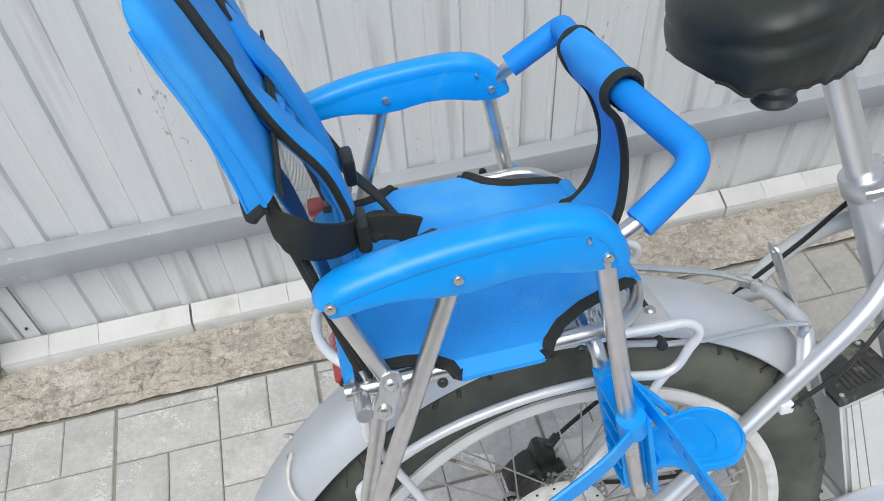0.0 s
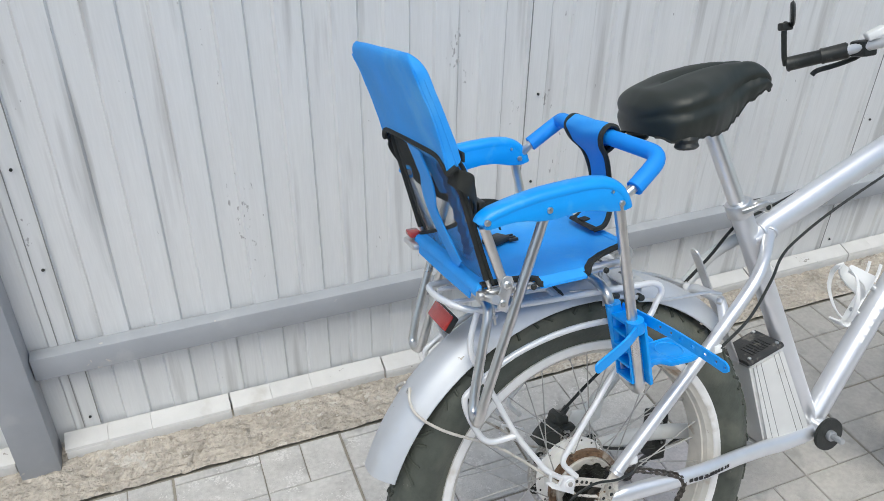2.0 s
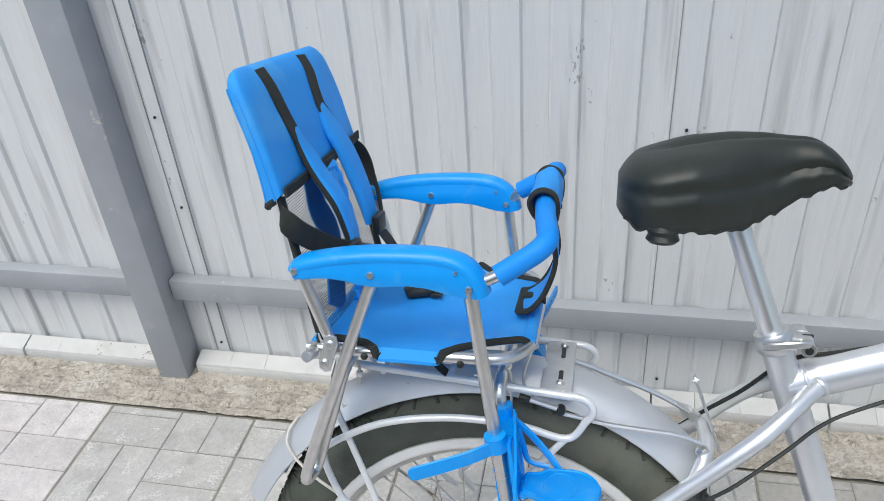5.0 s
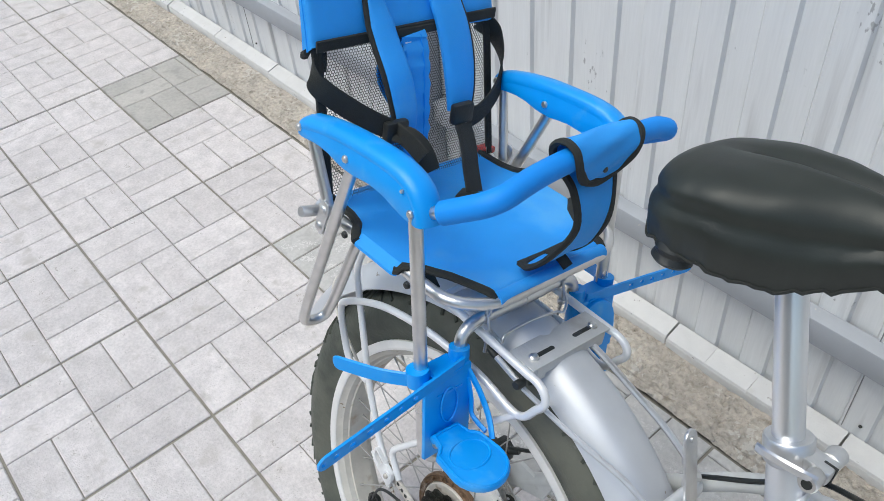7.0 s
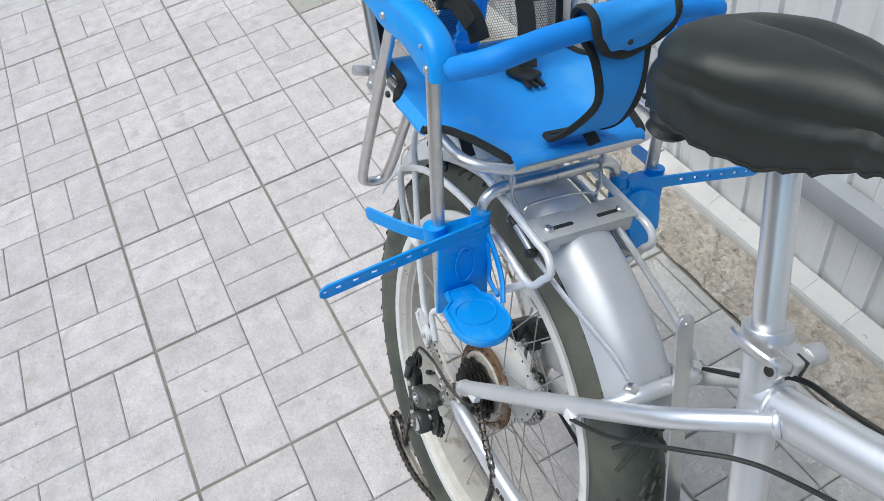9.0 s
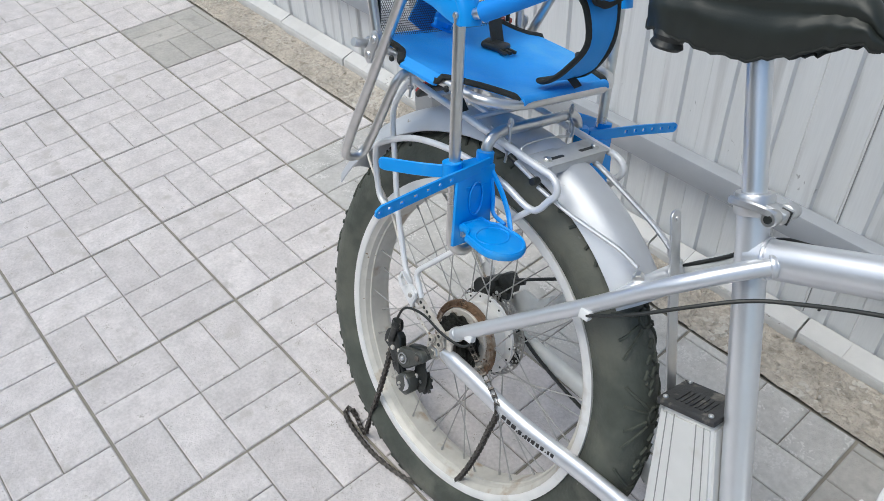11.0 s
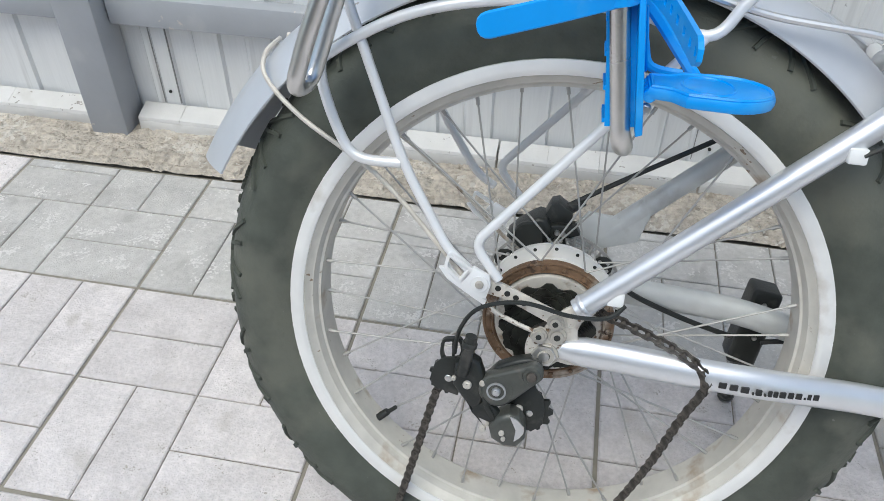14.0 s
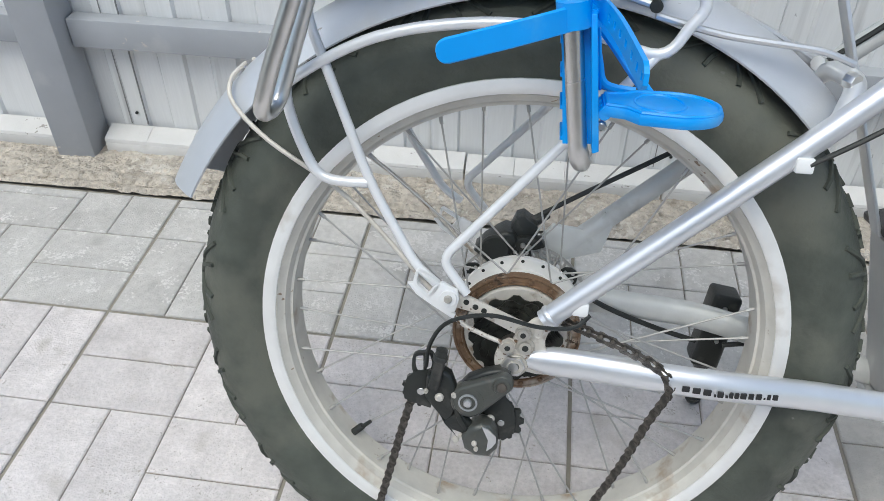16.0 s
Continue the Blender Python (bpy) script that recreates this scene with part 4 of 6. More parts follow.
for s in (-1, 1):
    wire = curve([(-0.296, s * 0.012, 0.627), (-0.304, s * 0.032, 0.614), (-0.297, s * 0.049, 0.594), (-0.258, s * 0.058, 0.561), (-0.180, s * 0.066, 0.515), (-0.115, s * 0.080, 0.458), (-0.0613, s * 0.088, 0.4042), (-0.0362, s * 0.089, 0.3907), (-0.0163, s * 0.089, 0.3834), (-0.0074, s * 0.089, 0.380)], 6)
    part("fender_wire", sweep(bmesh.new(), wire, circle(0.0024, 8)), WORNSTEEL, fender)
part("fender_bolt", screw((-0.298, -0.012, 0.622), (-0.7, -0.3, 0.6), 0.005, 8), CHROME, fender)
for p in ((0.268, -0.042, 0.658), (0.268, 0.042, 0.658)):
    part("fender_bolt", rod(p, (p[0] + 0.006, p[1] * 1.2, p[2] - 0.002), 0.008, 8, None, 0.001), CHROME, fender)

# rack
rack = part("rear_rack", tube([(0.098, -0.072, 0.7232), (-0.205, -0.066, 0.742), (-0.243, -0.030, 0.758), (-0.243, 0.030, 0.758), (-0.205, 0.066, 0.742), (0.098, 0.072, 0.7232)], 0.0053, 0.05, 12), RACKPAINT, bike, "white painted tubular luggage rack", m=ASKEW)
for s in (-1, 1):
    def sd(p):
        return (p[0], s * p[1], p[2])
    bow = curve([sd(p) for p in ((0.092, 0.072, 0.7236), (0.110, 0.072, 0.7225), (0.123, 0.073, 0.7150), (0.1265, 0.0735, 0.7030), (0.118, 0.074, 0.689), (0.094, 0.076, 0.663), (0.030, 0.079, 0.678), (-0.060, 0.082, 0.681), (-0.150, 0.085, 0.664), (-0.222, 0.087, 0.626), (-0.236, 0.088, 0.604), (-0.220, 0.089, 0.552), (-0.200, 0.091, 0.528), (-0.158, 0.093, 0.527))], 6)
    part("rack_bow", sweep(bmesh.new(), bow, circle(0.0051, 12)), RACKPAINT, rack, m=ASKEW)
    part("rack_stay", tube([sd(p) for p in ((-0.198, 0.067, 0.740), (-0.222, 0.078, 0.690), (-0.156, 0.093, 0.527), (-0.108, 0.102, 0.448), (-0.086, 0.106, 0.432))], 0.0048, 0.03, 10), RACKPAINT, rack, m=ASKEW)
    part("rack_stay", tube([sd(p) for p in ((0.094, 0.076, 0.663), (-0.083, 0.103, 0.458), (-0.056, 0.106, 0.424))], 0.0048, 0.014, 10), RACKPAINT, rack, m=ASKEW)
    foot = [(-0.0836, 0.4397), (-0.0763, 0.4445), (-0.061, 0.4369), (-0.0586, 0.4279), (-0.0624, 0.4129), (-0.0709, 0.414), (-0.0865, 0.4228), (-0.0897, 0.4308)]
    part("rack_foot", plate(foot, *sorted((s * 0.0890, s * 0.0950)), "y", 0.001), RACKPAINT, rack)
    window = [(-0.1012, 0.4547), (-0.0786, 0.4422), (-0.0878, 0.4274), (-0.1035, 0.4412)]
    part("foot_window", sweep(bmesh.new(), fillet([(a, s * 0.092, h) for a, h in window], 0.003, 3, True), [(-0.0016, -0.003), (0.0016, -0.003), (0.0016, 0.003), (-0.0016, 0.003)], True, (0, 1, 0)), RACKPAINT, rack)
    lip = [(-0.1102, 0.4401), (-0.1012, 0.4286), (-0.0827, 0.417), (-0.0631, 0.4054), (-0.0615, 0.4109), (-0.0811, 0.4224), (-0.0957, 0.4313), (-0.1045, 0.4407)]
    part("foot_lip", plate(lip, *sorted((s * 0.0890, s * 0.0945)), "y", 0.0008), RACKPAINT, rack)
    part("rack_washer", rod((-0.0694, s * 0.0945, 0.4282), (-0.0694, s * 0.0965, 0.4282), 0.0088, 20, None, 0.0008), RACKPAINT, rack)
    part("rack_bolt", screw((-0.0694, s * 0.0965, 0.4282), (0, s, 0), 0.0042, 12), BOLTSTEEL, rack)
    part("deck_bar", tube([(-0.060, s * 0.030, 0.735), (-0.225, s * 0.028, 0.748)], 0.004, 0.02, 8), RACKPAINT, rack, m=ASKEW)
    if s < 0:
        part("front_strut", tube([ASKEW @ Vector((0.088, -0.066, 0.694)), (0.150, -0.060, 0.690), (0.240, -0.054, 0.682), (0.268, -0.052, 0.672)], 0.0032, 0.02, 8), ALLOY, rack)
    else:
        part("front_strut", tube([(0.085, s * 0.042, 0.716), (0.112, s * 0.044, 0.708), (0.215, s * 0.050, 0.668), (0.262, s * 0.050, 0.642)], 0.0042, 0.03, 8), ALLOY, rack, m=ASKEW)
    if s > 0:
        part("strut_tip", plate([(0.240, 0.660), (0.258, 0.655), (0.270, 0.640), (0.262, 0.632), (0.248, 0.640)], *sorted((s * 0.0465, s * 0.0495)), "y", 0.0008), ALLOY, rack, m=ASKEW)
    part("plate_bolt", screw((0.083, s * 0.052, 0.7305), (0.1, 0, 1), 0.006, 10), CHROME, rack, m=ASKEW)
for a in (-0.06, -0.15):
    part("cross_bar", tube([(a, -0.068, 0.733), (a, 0.068, 0.733)], 0.004, 0.01, 8), RACKPAINT, rack, m=ASKEW)
bm = box((0.058, -0.068, 0.7262), (0.0985, 0.068, 0.7292), 0.001)
box((0.0962, -0.060, 0.7145), (0.0985, 0.060, 0.7285), 0.0006, bm)
for b in (-0.052, 0.052):
    box((0.0945, b - 0.010, 0.7060), (0.0972, b + 0.010, 0.7265), 0.0006, bm)
part("adjust_plate", bm, PLATEALLOY, rack, "slotted matt alloy mounting plate", m=ASKEW)
for s in (-1, 1):
    slot = [(0.0825 + 0.0030 * math.cos(math.pi * k / 6), 0.020 - 0.0030 * math.sin(math.pi * k / 6)) for k in range(7)] + [(0.0825 - 0.0030 * math.cos(math.pi * k / 6), 0.048 + 0.0030 * math.sin(math.pi * k / 6)) for k in range(7)]
    part("plate_slot", plate([(a, s * b) for a, b in slot], 0.7286, 0.7295, "z"), BLACK, rack, smooth=False, m=ASKEW)
bail = curve([(-0.030, -0.050, 0.731), (0.026, -0.0565, 0.7245), (0.037, -0.0565, 0.7215), (0.0345, -0.047, 0.7300), (0.0365, 0.000, 0.7325), (0.0400, 0.034, 0.7300), (0.0450, 0.042, 0.7305), (0.0400, 0.050, 0.7400), (0.0270, 0.056, 0.7480)], 6)
part("spring_bail", sweep(bmesh.new(), bail, circle(0.0018, 8)), CHROME, rack, m=ASKEW)
part("bumper_knob", tube([(0.040, -0.072, 0.715), (0.084, -0.072, 0.7035)], 0.0036, 0.01, 8), ALLOY, rack, m=ASKEW)
part("bumper_tip", rod((0.032, -0.072, 0.717), (0.046, -0.072, 0.7135), 0.0046, 10, None, 0.001), BLACK, rack, m=ASKEW)
part("bumper_knob", rod((0.086, -0.079, 0.7030), (0.086, -0.066, 0.7030), 0.0056, 14, None, 0.001), BLACK, rack, m=ASKEW)

tail = part("tail_reflector", box((-0.008, -0.038, -0.0145), (0.002, 0.038, 0.0145), 0.003, None, Matrix.Translation((-0.220, 0.016, 0.703)) @ Matrix.Rotation(radians(38), 4, "Y")), BLACK, bike, "red tail reflector under the rack", m=ASKEW)
bm = box((-0.013, -0.036, -0.0135), (-0.006, 0.036, 0.0135), 0.003, None, Matrix.Translation((-0.220, 0.016, 0.703)) @ Matrix.Rotation(radians(38), 4, "Y"))
part("reflector_lens", bm, RED, tail, "red ribbed reflector lens", m=ASKEW)

# derailleur
der = part("derailleur", plate([(-0.0547, 0.309), (-0.0541, 0.3289), (-0.0438, 0.3431), (-0.0279, 0.3515), (-0.0137, 0.3564), (-0.0015, 0.3526), (-0.0004, 0.34), (-0.0099, 0.3334), (-0.0246, 0.3326), (-0.0286, 0.3234), (-0.0285, 0.3102), (-0.0352, 0.2982), (-0.0463, 0.2944)], -0.0990, -0.0850, "y", 0.0035, None, 3), BLACK, bike, "black rear derailleur hanging slack")
part("hanger_boss", rod((-0.009, -0.1115, 0.3440), (-0.009, -0.084, 0.3440), 0.0095, 20, None, 0.002), SHADOWGREY, der)
part("hanger_bolt", rod((-0.009, -0.1135, 0.3440), (-0.009, -0.1105, 0.3440), 0.0055, 12, None, 0.001), CHAINMAT, der)
arm_out = []
for (ca, ch, r), turns in (((-0.0415, 0.3205, 0.0188), (118, 318)), ((-0.0085, 0.3440, 0.0108), (-25, 132))):
    for k in range(13):
        u = radians(turns[0] + (turns[1] - turns[0]) * k / 12)
        arm_out.append((ca + r * math.cos(u), ch + r * math.sin(u)))
part("derailleur_arm", plate(arm_out, -0.1095, -0.0960, "y", 0.0035, None, 3), SHADOWGREY, der)
part("derailleur_knuckle", rod((-0.0407, -0.1105, 0.3215), (-0.0414, -0.088, 0.3204), 0.0172, 24, None, 0.003), SHADOWGREY, der)
part("bolt_ring", lathe([(-0.0006, 0.0080), (-0.0006, 0.0098), (0.0012, 0.0098), (0.0012, 0.0080)], (-0.0417, -0.1112, 0.3213), 24), GREYALLOY, der)
part("knuckle_bolt", screw((-0.0417, -0.1112, 0.3213), (0, -1, 0), 0.0046, 12), ALLOY, der)
part("derailleur_body", plate([(-0.0854, 0.3445), (-0.0693, 0.3529), (-0.0608, 0.3482), (-0.0554, 0.3344), (-0.0523, 0.3196), (-0.0561, 0.2993), (-0.0642, 0.2926), (-0.0772, 0.3076), (-0.0862, 0.3196)], -0.108, -0.092, "y", 0.004, None, 3), BLACK, der)
part("derailleur_link", plate([(-0.0762, 0.3084), (-0.0642, 0.2955), (-0.0535, 0.3048), (-0.046, 0.3035), (-0.034, 0.2918), (-0.0351, 0.2804), (-0.0445, 0.2802), (-0.0599, 0.2849)], -0.108, -0.098, "y", 0.003), BLACK, der)
part("link_rib", plate([(-0.0529, 0.3121), (-0.0457, 0.2998), (-0.0372, 0.2842), (-0.0408, 0.2826), (-0.0511, 0.2969), (-0.0556, 0.3096)], -0.1100, -0.1070, "y", 0.001), BLACK, der)
part("cable_barrel", tube([(-0.0706, -0.112, 0.38), (-0.0735, -0.112, 0.3591), (-0.0771, -0.11, 0.3352)], 0.0060, 0.01, 14), BLACK, der)
part("barrel_ring", rod((-0.0715, -0.112, 0.3738), (-0.0723, -0.112, 0.3675), 0.0078, 14, None, 0.0015), BLACK, der)
loop = [(-0.1011, 0.3582), (-0.0839, 0.3624), (-0.0802, 0.3509), (-0.0828, 0.3393), (-0.0987, 0.3347), (-0.1019, 0.3435)]
part("cage_loop", sweep(bmesh.new(), fillet([(a, -0.088, h) for a, h in loop], 0.004, 4, True), [(-0.0016, -0.003), (0.0016, -0.003), (0.0016, 0.003), (-0.0016, 0.003)], True, (0, 1, 0)), BLACK, der)
part("loop_bar", sweep(bmesh.new(), [Vector((-0.0904, -0.088, 0.3604)), Vector((-0.0893, -0.088, 0.3374))], [(-0.0014, -0.003), (0.0014, -0.003), (0.0014, 0.003), (-0.0014, 0.003)], False, (0, 1, 0)), BLACK, der)
part("pulley_cage", plate([(-0.1108, 0.3174), (-0.1075, 0.3321), (-0.0984, 0.3409), (-0.0825, 0.3428), (-0.0856, 0.3283), (-0.0873, 0.3126), (-0.0798, 0.3058), (-0.0813, 0.2977), (-0.0949, 0.3009), (-0.1095, 0.3057)], -0.0935, -0.0905, "y", 0.0008), BLACK, der)
part("pulley_cage", plate([(-0.0272, 0.3137), (-0.0182, 0.3182), (-0.0135, 0.3298), (-0.0061, 0.3296), (-0.0034, 0.3201), (0.0048, 0.3113), (0.008, 0.2961), (0.0078, 0.2778), (-0.0027, 0.2671), (-0.0106, 0.2707), (-0.0215, 0.2875)], -0.0930, -0.0905, "y", 0.0008), BLACK, der)
part("derailleur_end", plate([(-0.0459, 0.2791), (-0.0374, 0.2931), (-0.0267, 0.2989), (-0.0164, 0.2966), (-0.0094, 0.2853), (-0.0078, 0.2708), (-0.0154, 0.2599), (-0.0304, 0.2591), (-0.0422, 0.2659)], -0.1150, -0.0900, "y", 0.006, None, 3), SHADOWGREY, der)
part("end_badge", plate([(-0.0255, 0.2982), (-0.0179, 0.2954), (-0.0099, 0.287), (-0.0099, 0.2803), (-0.0135, 0.2741), (-0.0187, 0.2689), (-0.0179, 0.2825)], -0.1162, -0.1147, "y"), ALLOY, der, "worn silver badge")
for c, size in (((-0.0067, -0.0865, 0.2892), 0.0215), ((-0.0923, -0.0875, 0.3169), 0.0185)):
    bm = bmesh.new()
    out = []
    for j in range(44):
        u = 2 * math.pi * j / 44
        rr = size + (0.0024 if j % 4 < 2 else -0.0016)
        out.append((c[0] + rr * math.cos(u), c[2] + rr * math.sin(u)))
    plate(out, c[1] - 0.002, c[1] + 0.002, "y", 0, bm)
    part("pulley", bm, BLACK, der, smooth=False)
    part("pulley_bolt", screw((c[0], c[1] - 0.0035, c[2]), (0, -1, 0), 0.005, 10), CHROME, der)
for c, r in [((-0.0711, -0.1085, 0.3227), 0.0058), ((-0.0849, -0.1085, 0.3283), 0.003), ((-0.0562, -0.108, 0.3269), 0.004), ((-0.0318, -0.1155, 0.2768), 0.0036), ((-0.0296, -0.1155, 0.2703), 0.003), ((-0.0181, -0.0935, 0.2936), 0.006), ((-0.0517, -0.106, 0.2723), 0.0045), ((-0.0473, -0.106, 0.278), 0.003)]:
    part("limit_screw", screw(c, (0, -1, 0), r * 0.8, 10), WORNSTEEL, der)

# loose chain over the stay, hung in a slack loop
over_stay = [SEAT @ Vector(p) for p in ((0.028, -0.066, 0.385), (0.052, -0.088, 0.390), (0.088, -0.101, 0.384), (0.120, -0.109, 0.374), (0.138, -0.1125, 0.3655), (0.149, -0.1145, 0.354), (0.1525, -0.115, 0.338))]
hanging = [(0.110, 0.118, 0.310), (0.090, 0.110, 0.230), (0.064, 0.103, 0.150), (0.034, 0.097, 0.082), (-0.004, 0.089, 0.032), (-0.044, 0.078, 0.009), (-0.090, 0.064, 0.006), (-0.150, 0.056, 0.006), (-0.205, 0.058, 0.006), (-0.250, 0.064, 0.006),
           (-0.279, 0.074, 0.006), (-0.281, 0.086, 0.006), (-0.262, 0.086, 0.006), (-0.228, 0.076, 0.006), (-0.205, 0.071, 0.010), (-0.197, 0.073, 0.034), (-0.183, 0.085, 0.100), (-0.165, 0.100, 0.180), (-0.146, 0.114, 0.270), (-0.132, 0.118, 0.330)]
chain_path = curve(over_stay + hanging, 24)
lens, acc = [0.0], 0.0
for a, b in zip(chain_path, chain_path[1:]):
    acc += (b - a).length
    lens.append(acc)


def on_chain(s):
    k = min(max(1, next((i for i, q in enumerate(lens) if q >= s), len(lens) - 1)), len(lens) - 1)
    f = (s - lens[k - 1]) / max(1e-9, lens[k] - lens[k - 1])
    return chain_path[k - 1].lerp(chain_path[k], f)


chain = part("chain", rod(on_chain(0.0), on_chain(0.006), 0.004, 8), CHAINMAT, bike, "slack oily bicycle chain off its ring", m=BIKE.inverted())
PITCH = 0.0127


def link_mesh(wide):
    """Two waisted side plates and a pin."""
    own = bmesh.new()
    half = ((-0.0038, 0.0012), (-0.0025, 0.0042), (0.0012, 0.0044), (0.0063, 0.0028), (0.0115, 0.0044), (0.0152, 0.0042), (0.0165, 0.0012))
    ring = list(half) + [(u, -w) for u, w in half[::-1]]
    for s in (-1, 1):
        lo = [own.verts.new((u, s * wide, w)) for u, w in ring]
        hi = [own.verts.new((u, s * (wide + 0.0009), w)) for u, w in ring]
        own.faces.new(lo)
        own.faces.new(hi[::-1])
        for j in range(len(ring)):
            own.faces.new((lo[j], lo[(j + 1) % len(ring)], hi[(j + 1) % len(ring)], hi[j]))
    sweep(own, [Vector((0, -0.0043, 0)), Vector((0, 0.0043, 0))], circle(0.0022, 6))
    bmesh.ops.recalc_face_normals(own, faces=own.faces)
    me = bpy.data.meshes.new("chain_link")
    own.to_mesh(me)
    own.free()
    me.materials.append(CHAINMAT)
    return me


inner_link, outer_link = link_mesh(0.0019), link_mesh(0.0031)
shift_base = Matrix.Translation(-Vector(bike["base"]))
side = Vector((0, 1, 0))
for k in range(int(acc / PITCH)):
    p, q = on_chain(k * PITCH), on_chain((k + 1) * PITCH)
    t = (q - p).normalized()
    turned = min(1.0, max(0.0, (k * PITCH - acc + 0.46) / 0.14))
    side = (side * (1 - turned) + Vector((0.25, 1.0, 0.1)) * turned).normalized()
    side = (side - t * side.dot(t)).normalized()
    up = t.cross(side)
    basis = Matrix((t, side, up)).transposed().to_4x4()
    ob = new("chain_link", outer_link if k % 2 else inner_link)
    ob.parent = chain
    ob.matrix_local = shift_base @ BIKE.inverted() @ Matrix.Translation(p) @ basis

# cables, brake caliper, far-side fittings
cab = curve([(-0.092, -0.120, 0.342), (-0.088, -0.120, 0.372), (-0.070, -0.122, 0.400), (-0.030, -0.122, 0.412), (0.015, -0.118, 0.402), (0.050, -0.110, 0.400), (0.066, -0.104, 0.413)], 6)
part("gear_cable", sweep(bmesh.new(), cab, circle(0.0022, 8)), BLACK, bike, m=ASKEW)
cab = curve([(0.240, -0.084, 0.588), (0.30, -0.086, 0.630), (0.365, -0.066, 0.680), (0.405, -0.044, 0.706), (0.45, -0.032, 0.728), (0.55, -0.028, 0.772), (0.75, -0.026, 0.845), (0.95, -0.02, 0.92)], 6)
part("gear_cable", sweep(bmesh.new(), cab, circle(0.0026, 8)), BLACK, bike)
cab = curve([(-0.002, 0.066, 0.455), (0.064, 0.075, 0.495), (0.150, 0.078, 0.548), (0.215, 0.080, 0.590), (0.275, 0.066, 0.650), (0.330, 0.055, 0.700), (0.380, 0.040, 0.756), (0.44, 0.030, 0.778), (0.60, 0.028, 0.82)], 6)
part("brake_cable", sweep(bmesh.new(), cab, circle(0.0030, 8)), BLACK, bike)
cal = part("brake_caliper", plate([(-0.0565, 0.4255), (-0.0463, 0.4371), (-0.0319, 0.4485), (-0.0236, 0.4532), (-0.0148, 0.4517), (-0.0086, 0.443), (-0.0109, 0.4322), (-0.0142, 0.4201), (-0.0332, 0.4098), (-0.0448, 0.417)], 0.036, 0.078, "y", 0.005, None, 3), BLACK, bike, "black disc brake caliper")
part("caliper_arm", plate([(-0.0235, 0.4454), (-0.0174, 0.4519), (-0.012, 0.4652), (-0.0036, 0.4683), (0.0034, 0.4631), (0.0127, 0.4581), (0.0141, 0.4395), (0.0063, 0.434), (-0.005, 0.436), (-0.012, 0.4406)], 0.050, 0.080, "y", 0.003), BLACK, cal)
part("caliper_body", rod((-0.0325, 0.030, 0.4313), (-0.0325, 0.040, 0.4313), 0.017, 18, None, 0.003), BLACK, cal)
part("caliper_barrel", rod((-0.0007, 0.064, 0.4495), (0.0233, 0.074, 0.4655), 0.006, 12, None, 0.001), BLACK, cal)
part("caliper_bracket", plate([(-0.016, 0.4418), (-0.0012, 0.446), (0.0183, 0.4451), (0.0234, 0.4367), (0.0131, 0.4322), (-0.0062, 0.4296)], 0.040, 0.056, "y", 0.0015), BLACK, cal)
for p in [(-0.0019, 0.437), (0.0052, 0.4354), (-0.0026, 0.4264)]:
    part("caliper_screw", screw((p[0], 0.040, p[1]), (0, -1, 0), 0.0032, 10), CHROME, cal)
part("stay_bracket", plate([(0.005, 0.424), (0.030, 0.455), (0.072, 0.452), (0.086, 0.476), (0.100, 0.468), (0.088, 0.426), (0.052, 0.414), (0.020, 0.406)], 0.066, 0.075, "y", 0.003), SHADEDSILVER, frame_ob, "grey cast brake bracket")
box_m = Matrix.Translation((0.244, 0.038, 0.326)) @ Matrix.Rotation(radians(8), 4, "Y") @ Matrix.Translation((-0.232, 0, -0.334))
kick = part("kickstand", box((0.214, 0.060, 0.280), (0.248, 0.100, 0.380), 0.005, None, None, 3), BLACK, bike, "black kickstand clamped to the far stay", m=box_m)
for p in ((0.230, 0.364), (0.234, 0.320), (0.222, 0.342)):
    part("kickstand_screw", screw((p[0], 0.060, p[1]), (0, -1, 0), 0.003, 8), CHROME, kick, m=box_m)
part("kickstand_leg", tube([(0.240, 0.120, 0.290), (0.244, 0.138, 0.262), (0.281, 0.290, 0.112)], 0.0085, 0.02, 12), BLACK, kick)
part("kickstand_foot", rod((0.278, 0.281, 0.121), (0.2845, 0.3025, 0.1045), 0.0125, 12, None, 0.003), BLACK, kick)
cab = curve([(0.062, 0.056, 0.384), (0.100, 0.064, 0.360), (0.160, 0.072, 0.336), (0.214, 0.078, 0.320)], 6)
part("sensor_cable", sweep(bmesh.new(), cab, circle(0.0032, 8)), BLACK, bike)
part("sensor_cable", sweep(bmesh.new(), curve([(0.246, 0.078, 0.318), (0.280, 0.076, 0.324), (0.340, 0.07, 0.318), (0.41, 0.045, 0.308)], 6), circle(0.0032, 8)), BLACK, bike)

# bottle cage on the down tube
def on_tube(u, v, b):
    """A point by its way along the down tube, its height over the tube's axis and its side."""
    return Vector((0.655 + 0.6137 * u - 0.7896 * v, 0.018 + b, 0.487 + 0.7896 * u + 0.6137 * v))


